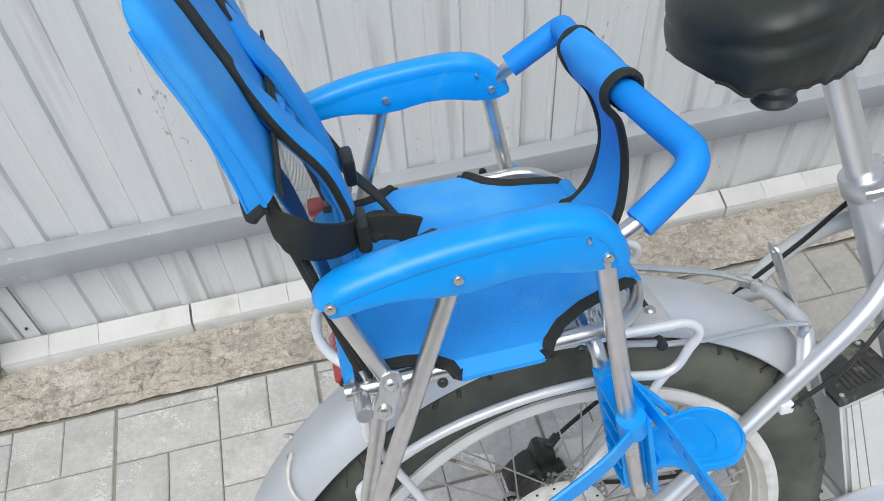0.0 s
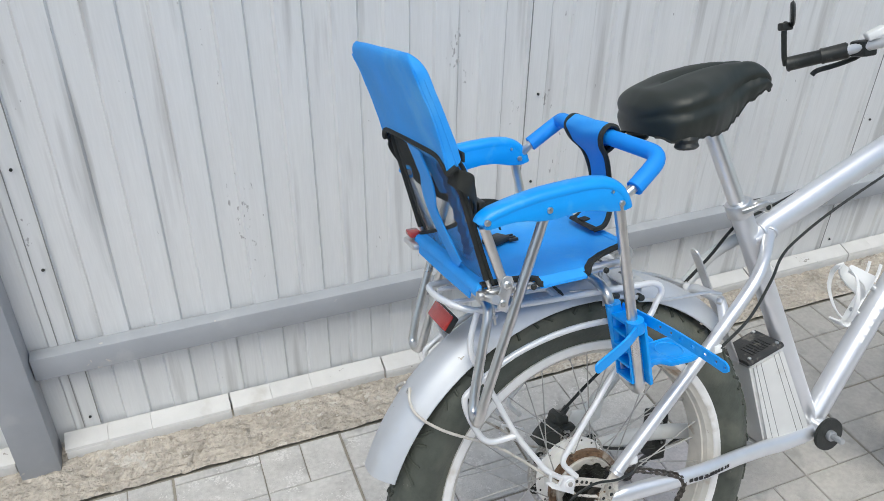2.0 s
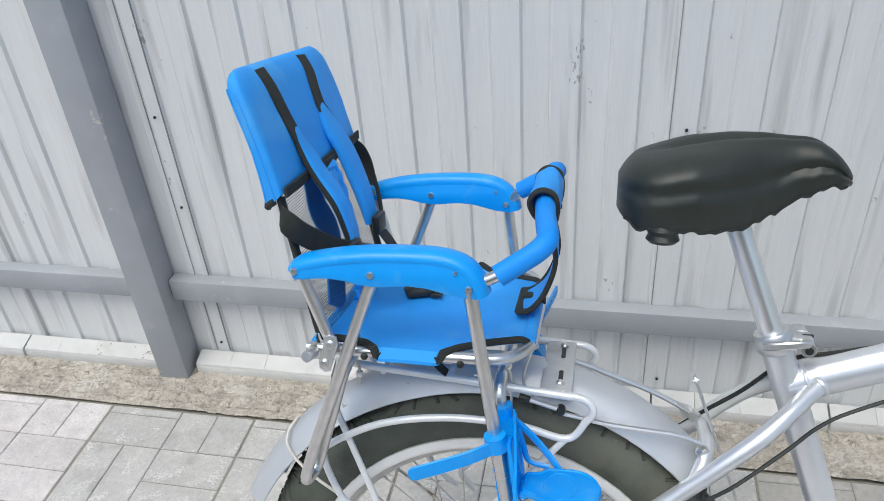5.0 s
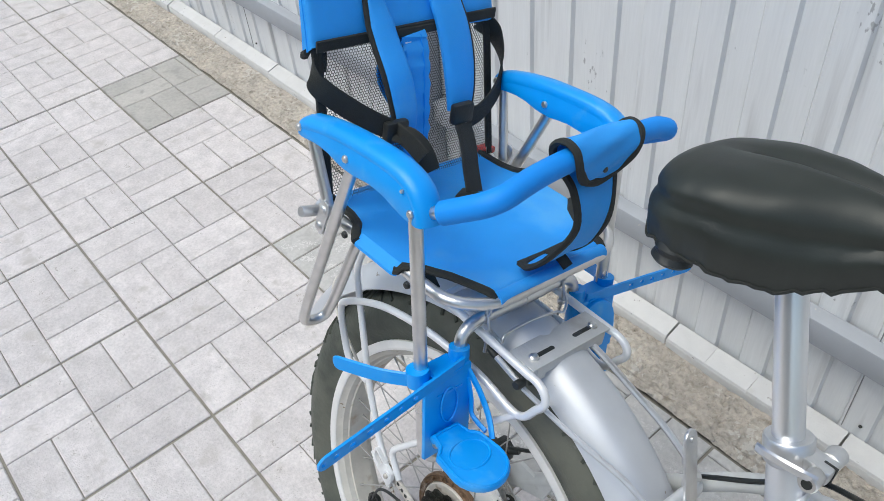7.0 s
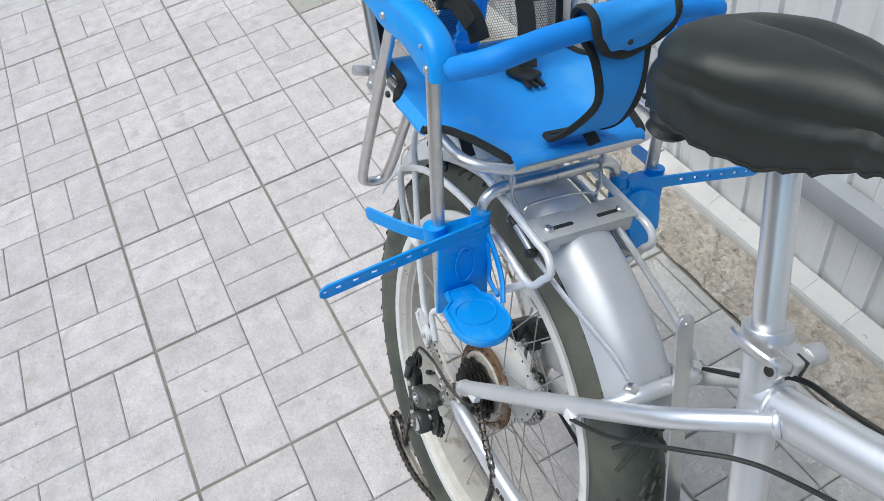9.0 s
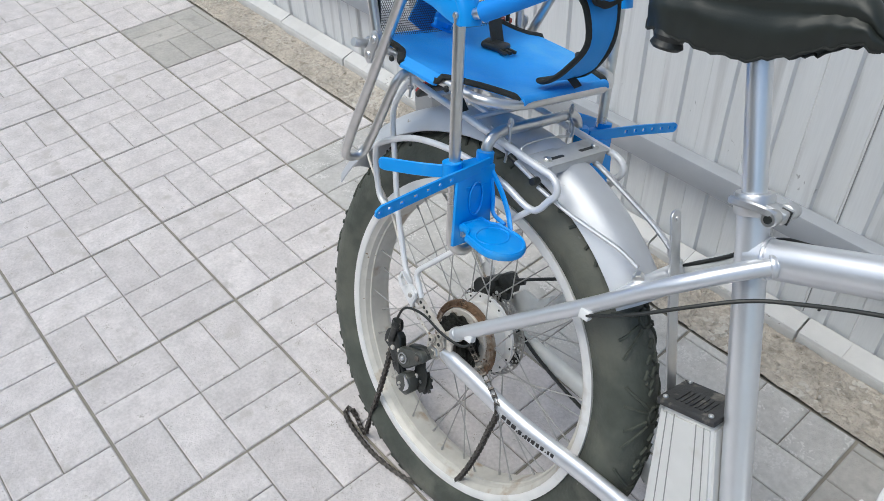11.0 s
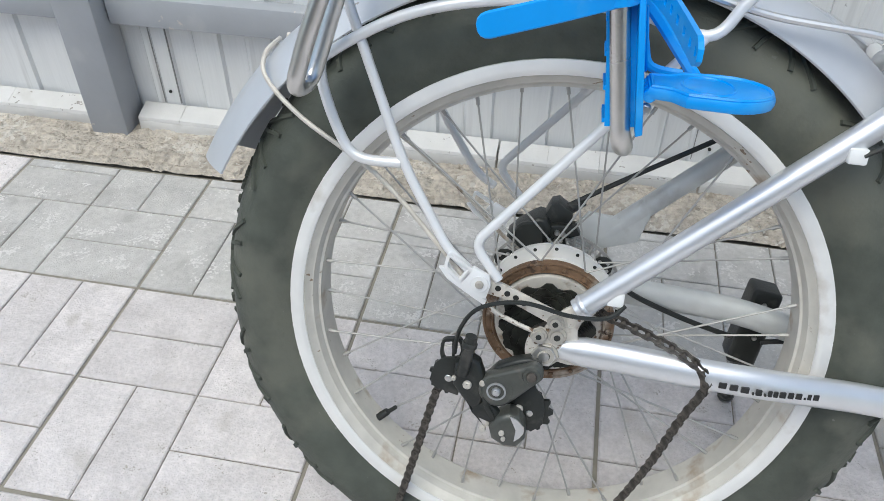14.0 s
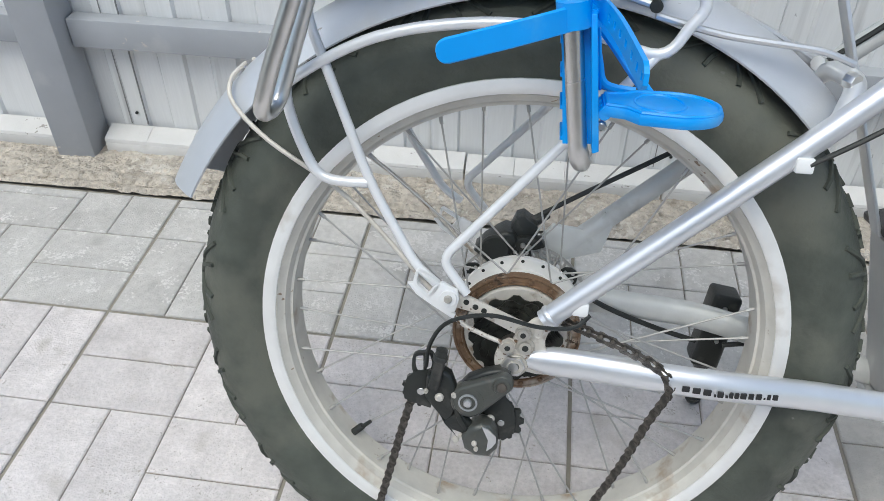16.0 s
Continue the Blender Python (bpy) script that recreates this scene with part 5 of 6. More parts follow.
cage = part("bottle_cage", band([on_tube(u, 0.031, 0) for u in (0.0, 0.03, 0.06, 0.09, 0.112)], 0.024, 0.005, (0, 1, 0)), WHITE, bike, "white plastic bottle cage, empty")
part("cage_foot", band(curve([on_tube(0.004, 0.031, 0), on_tube(-0.004, 0.036, 0), on_tube(-0.006, 0.050, 0), on_tube(-0.003, 0.062, 0)], 4), 0.030, 0.004, (0, 1, 0)), WHITE, cage)
for s in (-1, 1):
    loop = curve([on_tube(0.008, 0.034, s * 0.008), on_tube(0.022, 0.052, s * 0.024), on_tube(0.050, 0.078, s * 0.035), on_tube(0.078, 0.098, s * 0.030), on_tube(0.092, 0.110, s * 0.014), on_tube(0.096, 0.104, s * 0.012)], 6)
    part("cage_arm", band(loop, 0.011, 0.004, on_tube(0.3, 1, 0) - on_tube(0, 0, 0)), WHITE, cage)
    own = bmesh.new()
    rows = []
    for k, wide in ((0.0, 0.046), (0.25, 0.036), (0.5, 0.026), (0.75, 0.020), (1.0, 0.016)):
        c = (0.088 + 0.006 * k, 0.034 + 0.074 * k, s * (0.009 + 0.016 * math.sin(k * math.pi)))
        rows.append([own.verts.new(on_tube(c[0] + e * wide / 2, c[1], c[2] + o * s)) for e, o in ((-1, 0), (1, 0), (1, 0.004), (-1, 0.004))])
    for r, q in zip(rows, rows[1:]):
        for j in range(4):
            own.faces.new((r[j], r[(j + 1) % 4], q[(j + 1) % 4], q[j]))
    own.faces.new(rows[0])
    own.faces.new(rows[-1])
    part("cage_wing", own, WHITE, cage)
    part("cage_prong", band([on_tube(0.100, 0.033, s * 0.012), on_tube(0.120, 0.036, s * 0.013), on_tube(0.136, 0.042, s * 0.013)], 0.008, 0.004, (0, 1, 0)), WHITE, cage)
for u in (0.032, 0.092):
    part("cage_boss", rod(on_tube(u, 0.012, -0.006), on_tube(u, 0.031, 0), 0.007, 12), ALLOY, cage)
    part("cage_bolt", screw(on_tube(u, 0.0335, 0), on_tube(0, 1, 0) - on_tube(0, 0, 0), 0.0045, 8), GREYALLOY, cage)
# worn lettering on the down tube, as plain bars
for k, (u, long) in enumerate(((-0.020, 0.012), (-0.002, 0.014), (0.018, 0.010), (0.034, 0.016), (0.056, 0.014))):
    part("printed_bar", band([on_tube(u, 0.0148, -0.0355), on_tube(u + long, 0.0148, -0.0355)], 0.016, 0.0012, on_tube(0, 0.75, 0.66) - on_tube(0, 0, 0)), RIMALLOY, frame_ob)

# front of the bicycle
part("stem", tube([(0.975, 0, 0.992), (0.958, 0, 1.040), (1.00, 0, 1.06)], 0.016, 0.03, 16), SILVER, bike)
bar = part("handlebar", tube([(0.846, 0.406, 0.990), (0.934, 0.318, 1.012), (1.00, 0.12, 1.05), (1.00, 0.0, 1.06), (1.02, -0.12, 1.05), (1.075, -0.32, 1.015), (1.04, -0.40, 1.00)], 0.0115, 0.06, 14), SILVER, bike)
GR0, GR1 = Vector((0.840, 0.412, 0.988)), Vector((0.934, 0.318, 1.012))
bm = sweep(bmesh.new(), [GR0.lerp(GR1, f) for f in (0, 0.03, 0.06, 0.55, 0.58, 0.61, 0.97, 1)], circle(0.017, 16), scales=[0.9, 1.1, 1.0, 0.95, 1.12, 1.05, 1.12, 0.9])
part("grip", bm, BLACK, bar, "black rubber grip")
part("grip", rod((1.068, -0.325, 1.015), (1.036, -0.405, 0.999), 0.017, 14, None, 0.003), BLACK, bar)
lever = curve([(0.953, 0.298, 1.012), (0.963, 0.318, 0.995), (0.943, 0.355, 0.978), (0.913, 0.388, 0.966), (0.904, 0.395, 0.956)], 6)
part("brake_lever", band(lever, 0.012, 0.006, (0, 0.3, 1)), BLACK, bar, "black brake lever")
part("lever_clamp", box((0.933, 0.273, 0.996), (0.973, 0.318, 1.032), 0.006), BLACK, bar)
part("display", box((-0.022, -0.03, -0.008), (0.022, 0.03, 0.010), 0.005, None, Matrix.Translation((0.963, 0.272, 1.046)) @ Matrix.Rotation(radians(-40), 4, "Z") @ Matrix.Rotation(radians(-25), 4, "Y"), 3), WHITE, bar, "white handlebar display")
mir = part("mirror", tube([(0.840, 0.413, 0.988), (0.828, 0.405, 1.006), (0.822, 0.401, 1.068), (0.830, 0.403, 1.086)], 0.0065, 0.01, 12), BLACK, bar, "small round bar-end mirror")
part("mirror_hinge", box((0.810, 0.391, 1.068), (0.842, 0.411, 1.086), 0.004), BLACK, mir)
bm = lathe([(0, 0), (0, 0.026), (0.006, 0.030), (0.010, 0.024), (0.012, 0)], (0.0, 0.0, 0.0), 28, False, None, "x")
bm.transform(Matrix.Translation((0.836, 0.397, 1.104)) @ Matrix.Rotation(radians(-40), 4, "Z"))
part("mirror_head", bm, BLACK, mir)
fork = part("fork", tube([(1.035, 0, 0.820), (1.05, 0, 0.775)], 0.017, 0.01, 14), SILVER, bike)
for s in (-1, 1):
    part("fork_leg", tube([(1.052, 0, 0.782), (1.058, s * 0.066, 0.762), (1.16, s * 0.066, 0.363)], 0.013, 0.03, 12), SILVER, fork)
wheel((1.16, 0.0, 0.3565), False)

# ---- child seat on the rack ----
seat = thing("child_seat", SEAT, (-0.08, -0.012, 0.742), "blue cloth child seat with foam bar on the bicycle rack", "child seat")
MID = 0.0
NEAR, FAR = -0.144, 0.144


def both(pts):
    return [pts, mirrored(pts, MID)]


# folding metal frame
base_path = [(-0.224, NEAR + 0.006, 0.800), (0.020, NEAR + 0.006, 0.803), (0.048, NEAR + 0.048, 0.801), (0.048, FAR - 0.048, 0.801), (0.020, FAR - 0.006, 0.803), (-0.224, FAR - 0.006, 0.800)]
seat_frame = part("seat_frame", tube(base_path, 0.0072, 0.045, 14), CHROME, seat, "bent steel tube seat frame")
part("rear_bar", tube([(-0.214, NEAR, 0.800), (-0.214, FAR, 0.800)], 0.0072, 0.01, 12), CHROME, seat_frame)
for pts in both([(-0.016, -0.166, 0.906), (0.032, -0.155, 0.590), (0.038, -0.133, 0.578), (0.032, -0.109, 0.590), (0.010, -0.098, 0.733), (0.009, -0.080, 0.745), (0.012, MID, 0.746)]):
    part("front_leg", tube(pts, 0.0080, 0.022, 14), CHROME, seat, "dull chrome front leg tube")
for pts in both([(-0.128, -0.161, 0.908), (-0.228, -0.151, 0.645), (-0.241, -0.149, 0.602), (-0.236, -0.116, 0.601), (-0.225, -0.108, 0.640), (-0.195, -0.099, 0.742), (-0.189, -0.090, 0.758), (-0.187, -0.060, 0.760), (-0.187, MID, 0.760)]):
    part("rear_leg", tube(pts, 0.0075, 0.017, 14), CHROME, seat, "dull chrome rear leg tube")
for pts in both([(-0.217, -0.157, 0.906), (-0.186, -0.148, 0.806)]):
    part("arm_strut", tube(pts, 0.0070, 0.01, 12), CHROME, seat)
for pts in both([(-0.208, -0.136, 0.822), (-0.2385, -0.134, 0.965), (-0.2445, -0.132, 0.990)]):
    part("post_sleeve", tube(pts, 0.0052, 0.01, 12), WEBBING, seat, "black cloth sleeve on the back post")
for pts in both([(-0.204, -0.136, 0.806), (-0.2385, -0.134, 0.965), (-0.276, -0.116, 1.100)]):
    part("back_post", tube(pts, 0.0036, 0.01, 12), CHROME, seat)
part("back_post", tube([(-0.276, -0.116, 1.096), (-0.278, -0.094, 1.108), (-0.278, 0.094, 1.108), (-0.276, 0.116, 1.096)], 0.0070, 0.02, 12), CHROME, seat)
for s, c in ((-1, NEAR - 0.010), (1, FAR + 0.010)):
    d = sorted((c, c + s * 0.004))
    part("hinge_plate", plate([(-0.193, 0.8265), (-0.186, 0.8290), (-0.179, 0.8260), (-0.177, 0.8180), (-0.181, 0.8060), (-0.186, 0.7920), (-0.189, 0.7800), (-0.196, 0.7775), (-0.203, 0.7830), (-0.2035, 0.7960), (-0.1985, 0.8080), (-0.1955, 0.8190)], d[0], d[1], "y", 0.001), ALLOY, seat)
    for p in ((-0.187, 0.816), (-0.196, 0.790)):
        part("hinge_rivet", screw((p[0], c + s * 0.004, p[1]), (0, s, 0), 0.0062, 12), CHROME, seat)
    for a in (-0.146, -0.029):
        part("frame_bolt", screw((a, c + s * 0.001, 0.803), (0, s, 0), 0.0045, 10), BLACK, seat)
part("hinge_arm", box((-0.234, 0.106, 0.790), (-0.212, 0.160, 0.801), 0.004), ALLOY, seat)
part("hinge_cap", box((-0.230, 0.128, 0.805), (-0.210, 0.156, 0.8150), 0.003), RED, seat, "small red cap on the hinge lever")
part("hinge_arm", rod((-0.212, NEAR - 0.004, 0.800), (-0.212, NEAR - 0.030, 0.806), 0.007, 12, None, 0.001), ALLOY, seat)
for pts in ([(-0.008, -0.166, 0.786)], [(-0.190, -0.165, 0.780)]):
    part("leg_rivet", screw((pts[0][0] + 0.012, pts[0][1] + 0.006, pts[0][2]), (0, -1, 0), 0.004, 8), CHROME, seat)
# cotter hooks holding the frame to the rack
for s in (-1, 1):
    ring = [(0.017 + 0.003 * math.cos(u), MID + s * 0.066, 0.7585 + 0.0065 * math.sin(u)) for u in (radians(-80 + 32 * k) for k in range(11))]
    pin = part("cotter_pin", sweep(bmesh.new(), curve([(0.0215, MID + s * 0.066, 0.700), (0.0215, MID + s * 0.066, 0.735)] + ring, 3), circle(0.0020, 8)), CHROME, seat)
    part("pin_nut", rod((0.0215, MID + s * 0.066, 0.7185), (0.0215, MID + s * 0.066, 0.7245), 0.0052, 6, None, 0.0006), CHROME, pin)

# rear cotter pins and a loose strap end under the seat
for s in (-1, 1):
    ring = [(-0.184 + 0.003 * math.cos(u), MID + s * 0.084, 0.7685 + 0.0065 * math.sin(u)) for u in (radians(-80 + 32 * k) for k in range(11))]
    pin = part("cotter_pin", sweep(bmesh.new(), curve([(-0.1765, MID + s * 0.084, 0.722), (-0.1780, MID + s * 0.084, 0.748)] + ring, 3), circle(0.0020, 8)), CHROME, seat)
    part("pin_nut", rod((-0.1775, MID + s * 0.084, 0.734), (-0.1775, MID + s * 0.084, 0.740), 0.0052, 6, None, 0.0006), CHROME, pin)
part("loose_strap", band(curve([(-0.092, -0.080, 0.800), (-0.085, -0.081, 0.776), (-0.072, -0.080, 0.757), (-0.061, -0.079, 0.746)], 5), 0.015, 0.003, (0.3, 1, 0)), WEBBING, seat, "black webbing end hanging under the seat")

# arm rests: a domed cap that wraps the front end, over an upright web
ARM_CAP = [(-0.2215, 0.9075), (-0.2200, 0.9125), (-0.2150, 0.9160), (-0.203, 0.9205), (-0.172, 0.9275), (-0.135, 0.9328), (-0.100, 0.9350), (-0.070, 0.9358), (-0.050, 0.9348), (-0.034, 0.9318), (-0.021, 0.9255), (-0.0125, 0.9160), (-0.0075, 0.9060), (-0.0050, 0.8965)]
ARM_FOOT = [(-0.007, 0.8945), (-0.018, 0.8950), (-0.032, 0.8965), (-0.048, 0.9005), (-0.063, 0.9040), (-0.085, 0.9055), (-0.100, 0.9040), (-0.115, 0.9020), (-0.130, 0.9020), (-0.143, 0.9032), (-0.160, 0.9070), (-0.178, 0.9085), (-0.195, 0.9075), (-0.207, 0.9055), (-0.215, 0.9050), (-0.2205, 0.9060)]
CAP_SECTION = [(-0.0158, -0.0015), (-0.0163, 0.0000), (-0.0162, 0.0026), (-0.0150, 0.0062), (-0.0118, 0.0093), (-0.0070, 0.0114), (0.0000, 0.0124), (0.0070, 0.0122), (0.0118, 0.0102), (0.0146, 0.0070), (0.0155, 0.0020), (0.0154, -0.0015)]
for s in (-1, 1):
    c = s * 0.158
    top = curve([(a, c, h) for a, h in ARM_CAP], 4)
    n = len(top)
    section = [(-s * x, y) for x, y in CAP_SECTION]
    section = section if s < 0 else section[::-1]
    scales = [min(1.0, 0.62 + 0.38 * math.sqrt(i / (n * 0.22))) for i in range(n)]
    bm = sweep(bmesh.new(), top, section, False, (0.3, 0, 1), scales)
    arm = part("arm_rest", bm, BLUE, seat, "moulded bright blue plastic arm rest")
    web = [(p.x, p.z + 0.0012) for p in top] + ARM_FOOT
    part("arm_web", plate(web, c - 0.0152, c + 0.0152, "y", 0.0016), BLUE, arm)
    for p in ((-0.218, 0.9155), (-0.127, 0.9165), (-0.015, 0.9065)):
        for side in (-1, 1):
            part("arm_screw", screw((p[0], c + side * 0.0152, p[1]), (0, side, 0), 0.0047, 12), CHROME, arm)
    for side in (-1, 1):
        part("arm_screw", screw((-0.030, c + side * 0.0152, 0.9255), (0, side, 0), 0.0024, 8), CHROME, arm)

# foam safety bar and its tube
for pts in ([(-0.008, -0.158, 0.908), (0.013, -0.157, 0.918), (0.034, -0.153, 0.932)], [(-0.008, 0.150, 0.913), (0.006, 0.1425, 0.929), (0.030, 0.139, 0.944)]):
    part("bar_tube", tube(pts, 0.0072, 0.02, 12), CHROME, seat)
foam_pts = fillet([(0.015, -0.158, 0.919), (0.070, -0.146, 0.955), (0.060, -0.085, 0.961), (0.052, 0.015, 0.966), (0.056, 0.116, 0.968), (0.061, 0.135, 0.963), (0.006, 0.1425, 0.929)], 0.026, 7)
part("foam_bar", sweep(bmesh.new(), foam_pts, circle(0.0126, 18)), FOAM, seat, "thick blue foam sleeve on the safety bar")

# seat cloth with black bound edges
SEAT_OUT = [(-0.205, -0.130), (-0.170, -0.131), (-0.150, -0.136), (-0.138, -0.147), (-0.130, -0.153), (-0.060, -0.153), (-0.050, -0.144), (-0.036, -0.127), (-0.012, -0.112), (0.018, -0.102), (0.046, -0.093)]


def seat_depth(a, b):
    q = (b - MID) / 0.15
    return 0.811 - 0.006 * (1 - q * q) * math.sin(min(1, max(0, (a + 0.21) / 0.26)) * math.pi) + 0.0012 * noise.noise((a * 18, b * 18, 2))


def edge_b(a):
    for (a0, b0), (a1, b1) in zip(SEAT_OUT, SEAT_OUT[1:]):
        if a0 <= a <= a1:
            return b0 + (b1 - b0) * (a - a0) / (a1 - a0)
    return SEAT_OUT[-1][1] if a > 0 else SEAT_OUT[0][1]


bm = bmesh.new()
rows = []
stations = [-0.214 + 0.260 * i / 64 for i in range(65)]
for a in stations:
    e = abs(edge_b(a) - MID)
    row = []
    for j in range(29):
        q = -1 + 2 * j / 28
        b = MID + q * e
        z = seat_depth(a, b)
        if a > 0.034:
            z -= (a - 0.034) ** 2 * 55
        if abs(q) > 0.95 and -0.136 < a < -0.054:
            z -= 0.010
        row.append(bm.verts.new((a, b, z)))
    rows.append(row)
low = [[bm.verts.new((v.co.x, v.co.y, v.co.z - 0.0045)) for v in row] for row in rows]
for g in (rows, low):
    for r, s in zip(g, g[1:]):
        for j in range(28):
            bm.faces.new((r[j], r[j + 1], s[j + 1], s[j]))
for i in range(64):
    for j in (0, 28):
        bm.faces.new((rows[i][j], rows[i + 1][j], low[i + 1][j], low[i][j]))
for j in range(28):
    for i in (0, 64):
        bm.faces.new((rows[i][j], rows[i][j + 1], low[i][j + 1], low[i][j]))
cushion = part("seat_cloth", bm, CLOTH, seat, "stretched blue cloth seat with black binding")
part("front_hem", tube([(0.0445, -0.090, 0.8035), (0.0445, 0.090, 0.8035)], 0.0090, 0.01, 14), CLOTH, cushion)
part("rear_hem", tube([(-0.213, -0.128, 0.8005), (-0.213, 0.128, 0.8005)], 0.0108, 0.01, 14), CLOTH, cushion)
part("rear_flap", band([Vector((-0.2225, -0.106, 0.793)), Vector((-0.2230, 0.0, 0.792)), Vector((-0.2225, 0.106, 0.793))], 0.017, 0.003, (0.18, 0, 1)), CLOTH, cushion)
for s in (-1, 1):
    line = []
    for a in stations[::1]:
        e = abs(edge_b(a) - MID)
        b = MID + s * (e - 0.002)
        z = seat_depth(a, b) - (0.008 if -0.136 < a < -0.054 else 0) - (max(0, a - 0.034) ** 2 * 55)
        if not (-0.128 < a < -0.060):
            line.append((Vector((a, b, z)), a))
    first = [p for p, a in line if a < -0.125]
    second = [p for p, a in line if a > -0.061]
    for seg in (first, second):
        part("seat_binding", sweep(bmesh.new(), seg, circle(0.0058, 8, 1.0, 0.75)), WEBBING, cushion)

# backrest: padded cloth sleeve above, net below
BACK_MID = -0.004


def back_at(h):
    """Depth of the backrest's middle surface at a height."""
    return -0.203 - (h - 0.806) * 0.222 - 0.40 * max(0.0, h - 0.95) ** 2


def half_at(h):
    return 0.141 - 0.004 * (h - 0.81) / 0.32


bm = bmesh.new()
n = 36
prof_rows = []
for i in range(n + 1):
    h = 0.997 + 0.138 * i / n
    w = half_at(h) + 0.004
    thick = 0.0125
    rnd = 1.0
    if h > 1.108:
        k = (h - 1.108) / 0.027
        rnd = math.sqrt(max(0.03, 1 - k * k))
        w -= 0.026 * (1 - rnd)
    ring = []
    for q in range(40):
        u = 2 * math.pi * q / 40
        cx, sx = math.cos(u), math.sin(u)
        b = BACK_MID + w * math.copysign(abs(cx) ** 0.24, cx)
        d = thick * rnd * math.copysign(abs(sx) ** 0.42, sx)
        d += 0.0030 * noise.noise((b * 16, h * 13, 6 + (1 if sx > 0 else 0))) + 0.0014 * noise.noise((b * 45, h * 30, 2))
        drop = 0.0
        if i < 12:
            drop = (1 - i / 12) * min(1, max(0, 0.35 - 1.4 * sx)) * (0.026 * abs(cx) ** 2.2 - 0.004)
        ring.append(bm.verts.new((back_at(h) + d, b, h - drop)))
    prof_rows.append(ring)
for a, b in zip(prof_rows, prof_rows[1:]):
    for j in range(40):
        bm.faces.new((a[j], a[(j + 1) % 40], b[(j + 1) % 40], b[j]))
bm.faces.new(prof_rows[0])
bm.faces.new(prof_rows[-1])
rear_edge = [v.co.copy() for v in prof_rows[0][20:]] + [prof_rows[0][0].co.copy()]
side_seams = [[r[q].co + Vector((-0.0005, -0.0008 if q == 23 else 0.0008, 0)) for r in prof_rows[1:-5]] for q in (23, 37)]
backrest = part("backrest", bm, CLOTH, seat, "padded blue cloth upper backrest")
hem = [(back_at(1.003) + 0.0150, BACK_MID + half_at(1.003) * k, 1.003 + 0.004 * k) for k in [(-1 + j / 8) for j in range(17)]]
part("back_hem", sweep(bmesh.new(), rear_edge, circle(0.0042, 8)), WEBBING, backrest)
for pts in side_seams:
    part("side_seam", sweep(bmesh.new(), pts, circle(0.0013, 6)), CLOTH, backrest)
part("back_hem", band([Vector(p) for p in hem], 0.014, 0.003, (0, 0, 1)), WEBBING, backrest)
for s in (-1, 1):
    seam = [Vector((back_at(h), BACK_MID + s * (half_at(h) + 0.0042), h)) for h in (0.99, 1.02, 1.05, 1.08, 1.105)]
    part("side_seam", sweep(bmesh.new(), seam, circle(0.0012, 6)), CLOTH, backrest)


def net_mesh(h0, h1, cell=0.0038):
    """Hexagonal net: a ring of strands round each opening."""
    bm = bmesh.new()
    dy, dz = cell, cell * 0.866
    rows_n = int((h1 - h0) / dz)
    for r in range(rows_n):
        h = h0 + (r + 0.5) * dz
        w = half_at(h) - 0.006
        cols = int(2 * w / dy)
        for c in range(cols):
            b = -w + (c + 0.5 + (0.5 if r % 2 else 0)) * dy
            if abs(b) > w:
                continue
            outer, inner = [], []
            for k in range(6):
                u = math.pi / 6 + math.pi / 3 * k
                for lst, rad in ((outer, cell * 0.578), (inner, cell * 0.44)):
                    bb, hh = b + rad * math.cos(u), h + rad * math.sin(u)
                    sag = -0.008 * math.sin(min(1, max(0, (hh - 0.81) / 0.18)) * math.pi) * (1 - (bb / 0.15) ** 2)
                    lst.append(bm.verts.new((back_at(hh) + sag, BACK_MID + bb, hh)))
            for k in range(6):
                bm.faces.new((outer[k], outer[(k + 1) % 6], inner[(k + 1) % 6], inner[k]))
    return bm


part("net", net_mesh(0.807, 1.002), NET, backrest, "grey open net over the lower back", smooth=False)
for s in (-1, 1):
    pts = curve([(back_at(h) + (0.002 if h > 0.85 else 0.004), BACK_MID + s * (half_at(h) - 0.004), h) for h in (0.815, 0.86, 0.92, 0.985, 1.008)], 5)
    part("net_border", band(pts, 0.009, 0.004, (0.1, 1, 0)), WEBBING, backrest)
# blue strip running down behind the net
pts = curve([(back_at(h) - 0.010, c, h) for h, c in ((1.0, -0.006), (0.965, -0.014), (0.942, -0.020), (0.905, -0.001), (0.872, -0.010), (0.845, -0.028), (0.814, -0.050))], 6)
part("back_strip", band(pts, 0.052, 0.003, (0, 1, 0.10)), CLOTH, backrest)


def pad(points, width, name, label, bound):
    """A padded shoulder strap with a black bound edge on one side."""
    pts = curve(points, 7)
    n = len(pts)
    bm = bmesh.new()
    sec = []
    for k in range(14):
        u = 2 * math.pi * k / 14
        c, s = math.cos(u), math.sin(u)
        sec.append((0.0075 * math.copysign(abs(c) ** 0.8, c), width / 2 * math.copysign(abs(s) ** 0.6, s)))
    scales = [min(1.0, 0.45 + 2.2 * i / n) * (0.70 + 0.30 * math.sin(math.pi * min(1, max(0.30, i / n)))) for i in range(n)]
    sweep(bm, pts, sec, hint=(0, 1, 0.05), scales=scales)
    ob = part(name, bm, CLOTH, backrest, label)
    for s in (bound,):
        edge = [p + Vector((0, s * width / 2 * k, 0)) for p, k in zip(pts, scales)]
        part("strap_binding", sweep(bmesh.new(), edge, circle(0.0042, 8, 1.0, 0.8)), WEBBING, ob)
    return ob


def bk(h, b, off):
    return (back_at(h) + off, b, h)


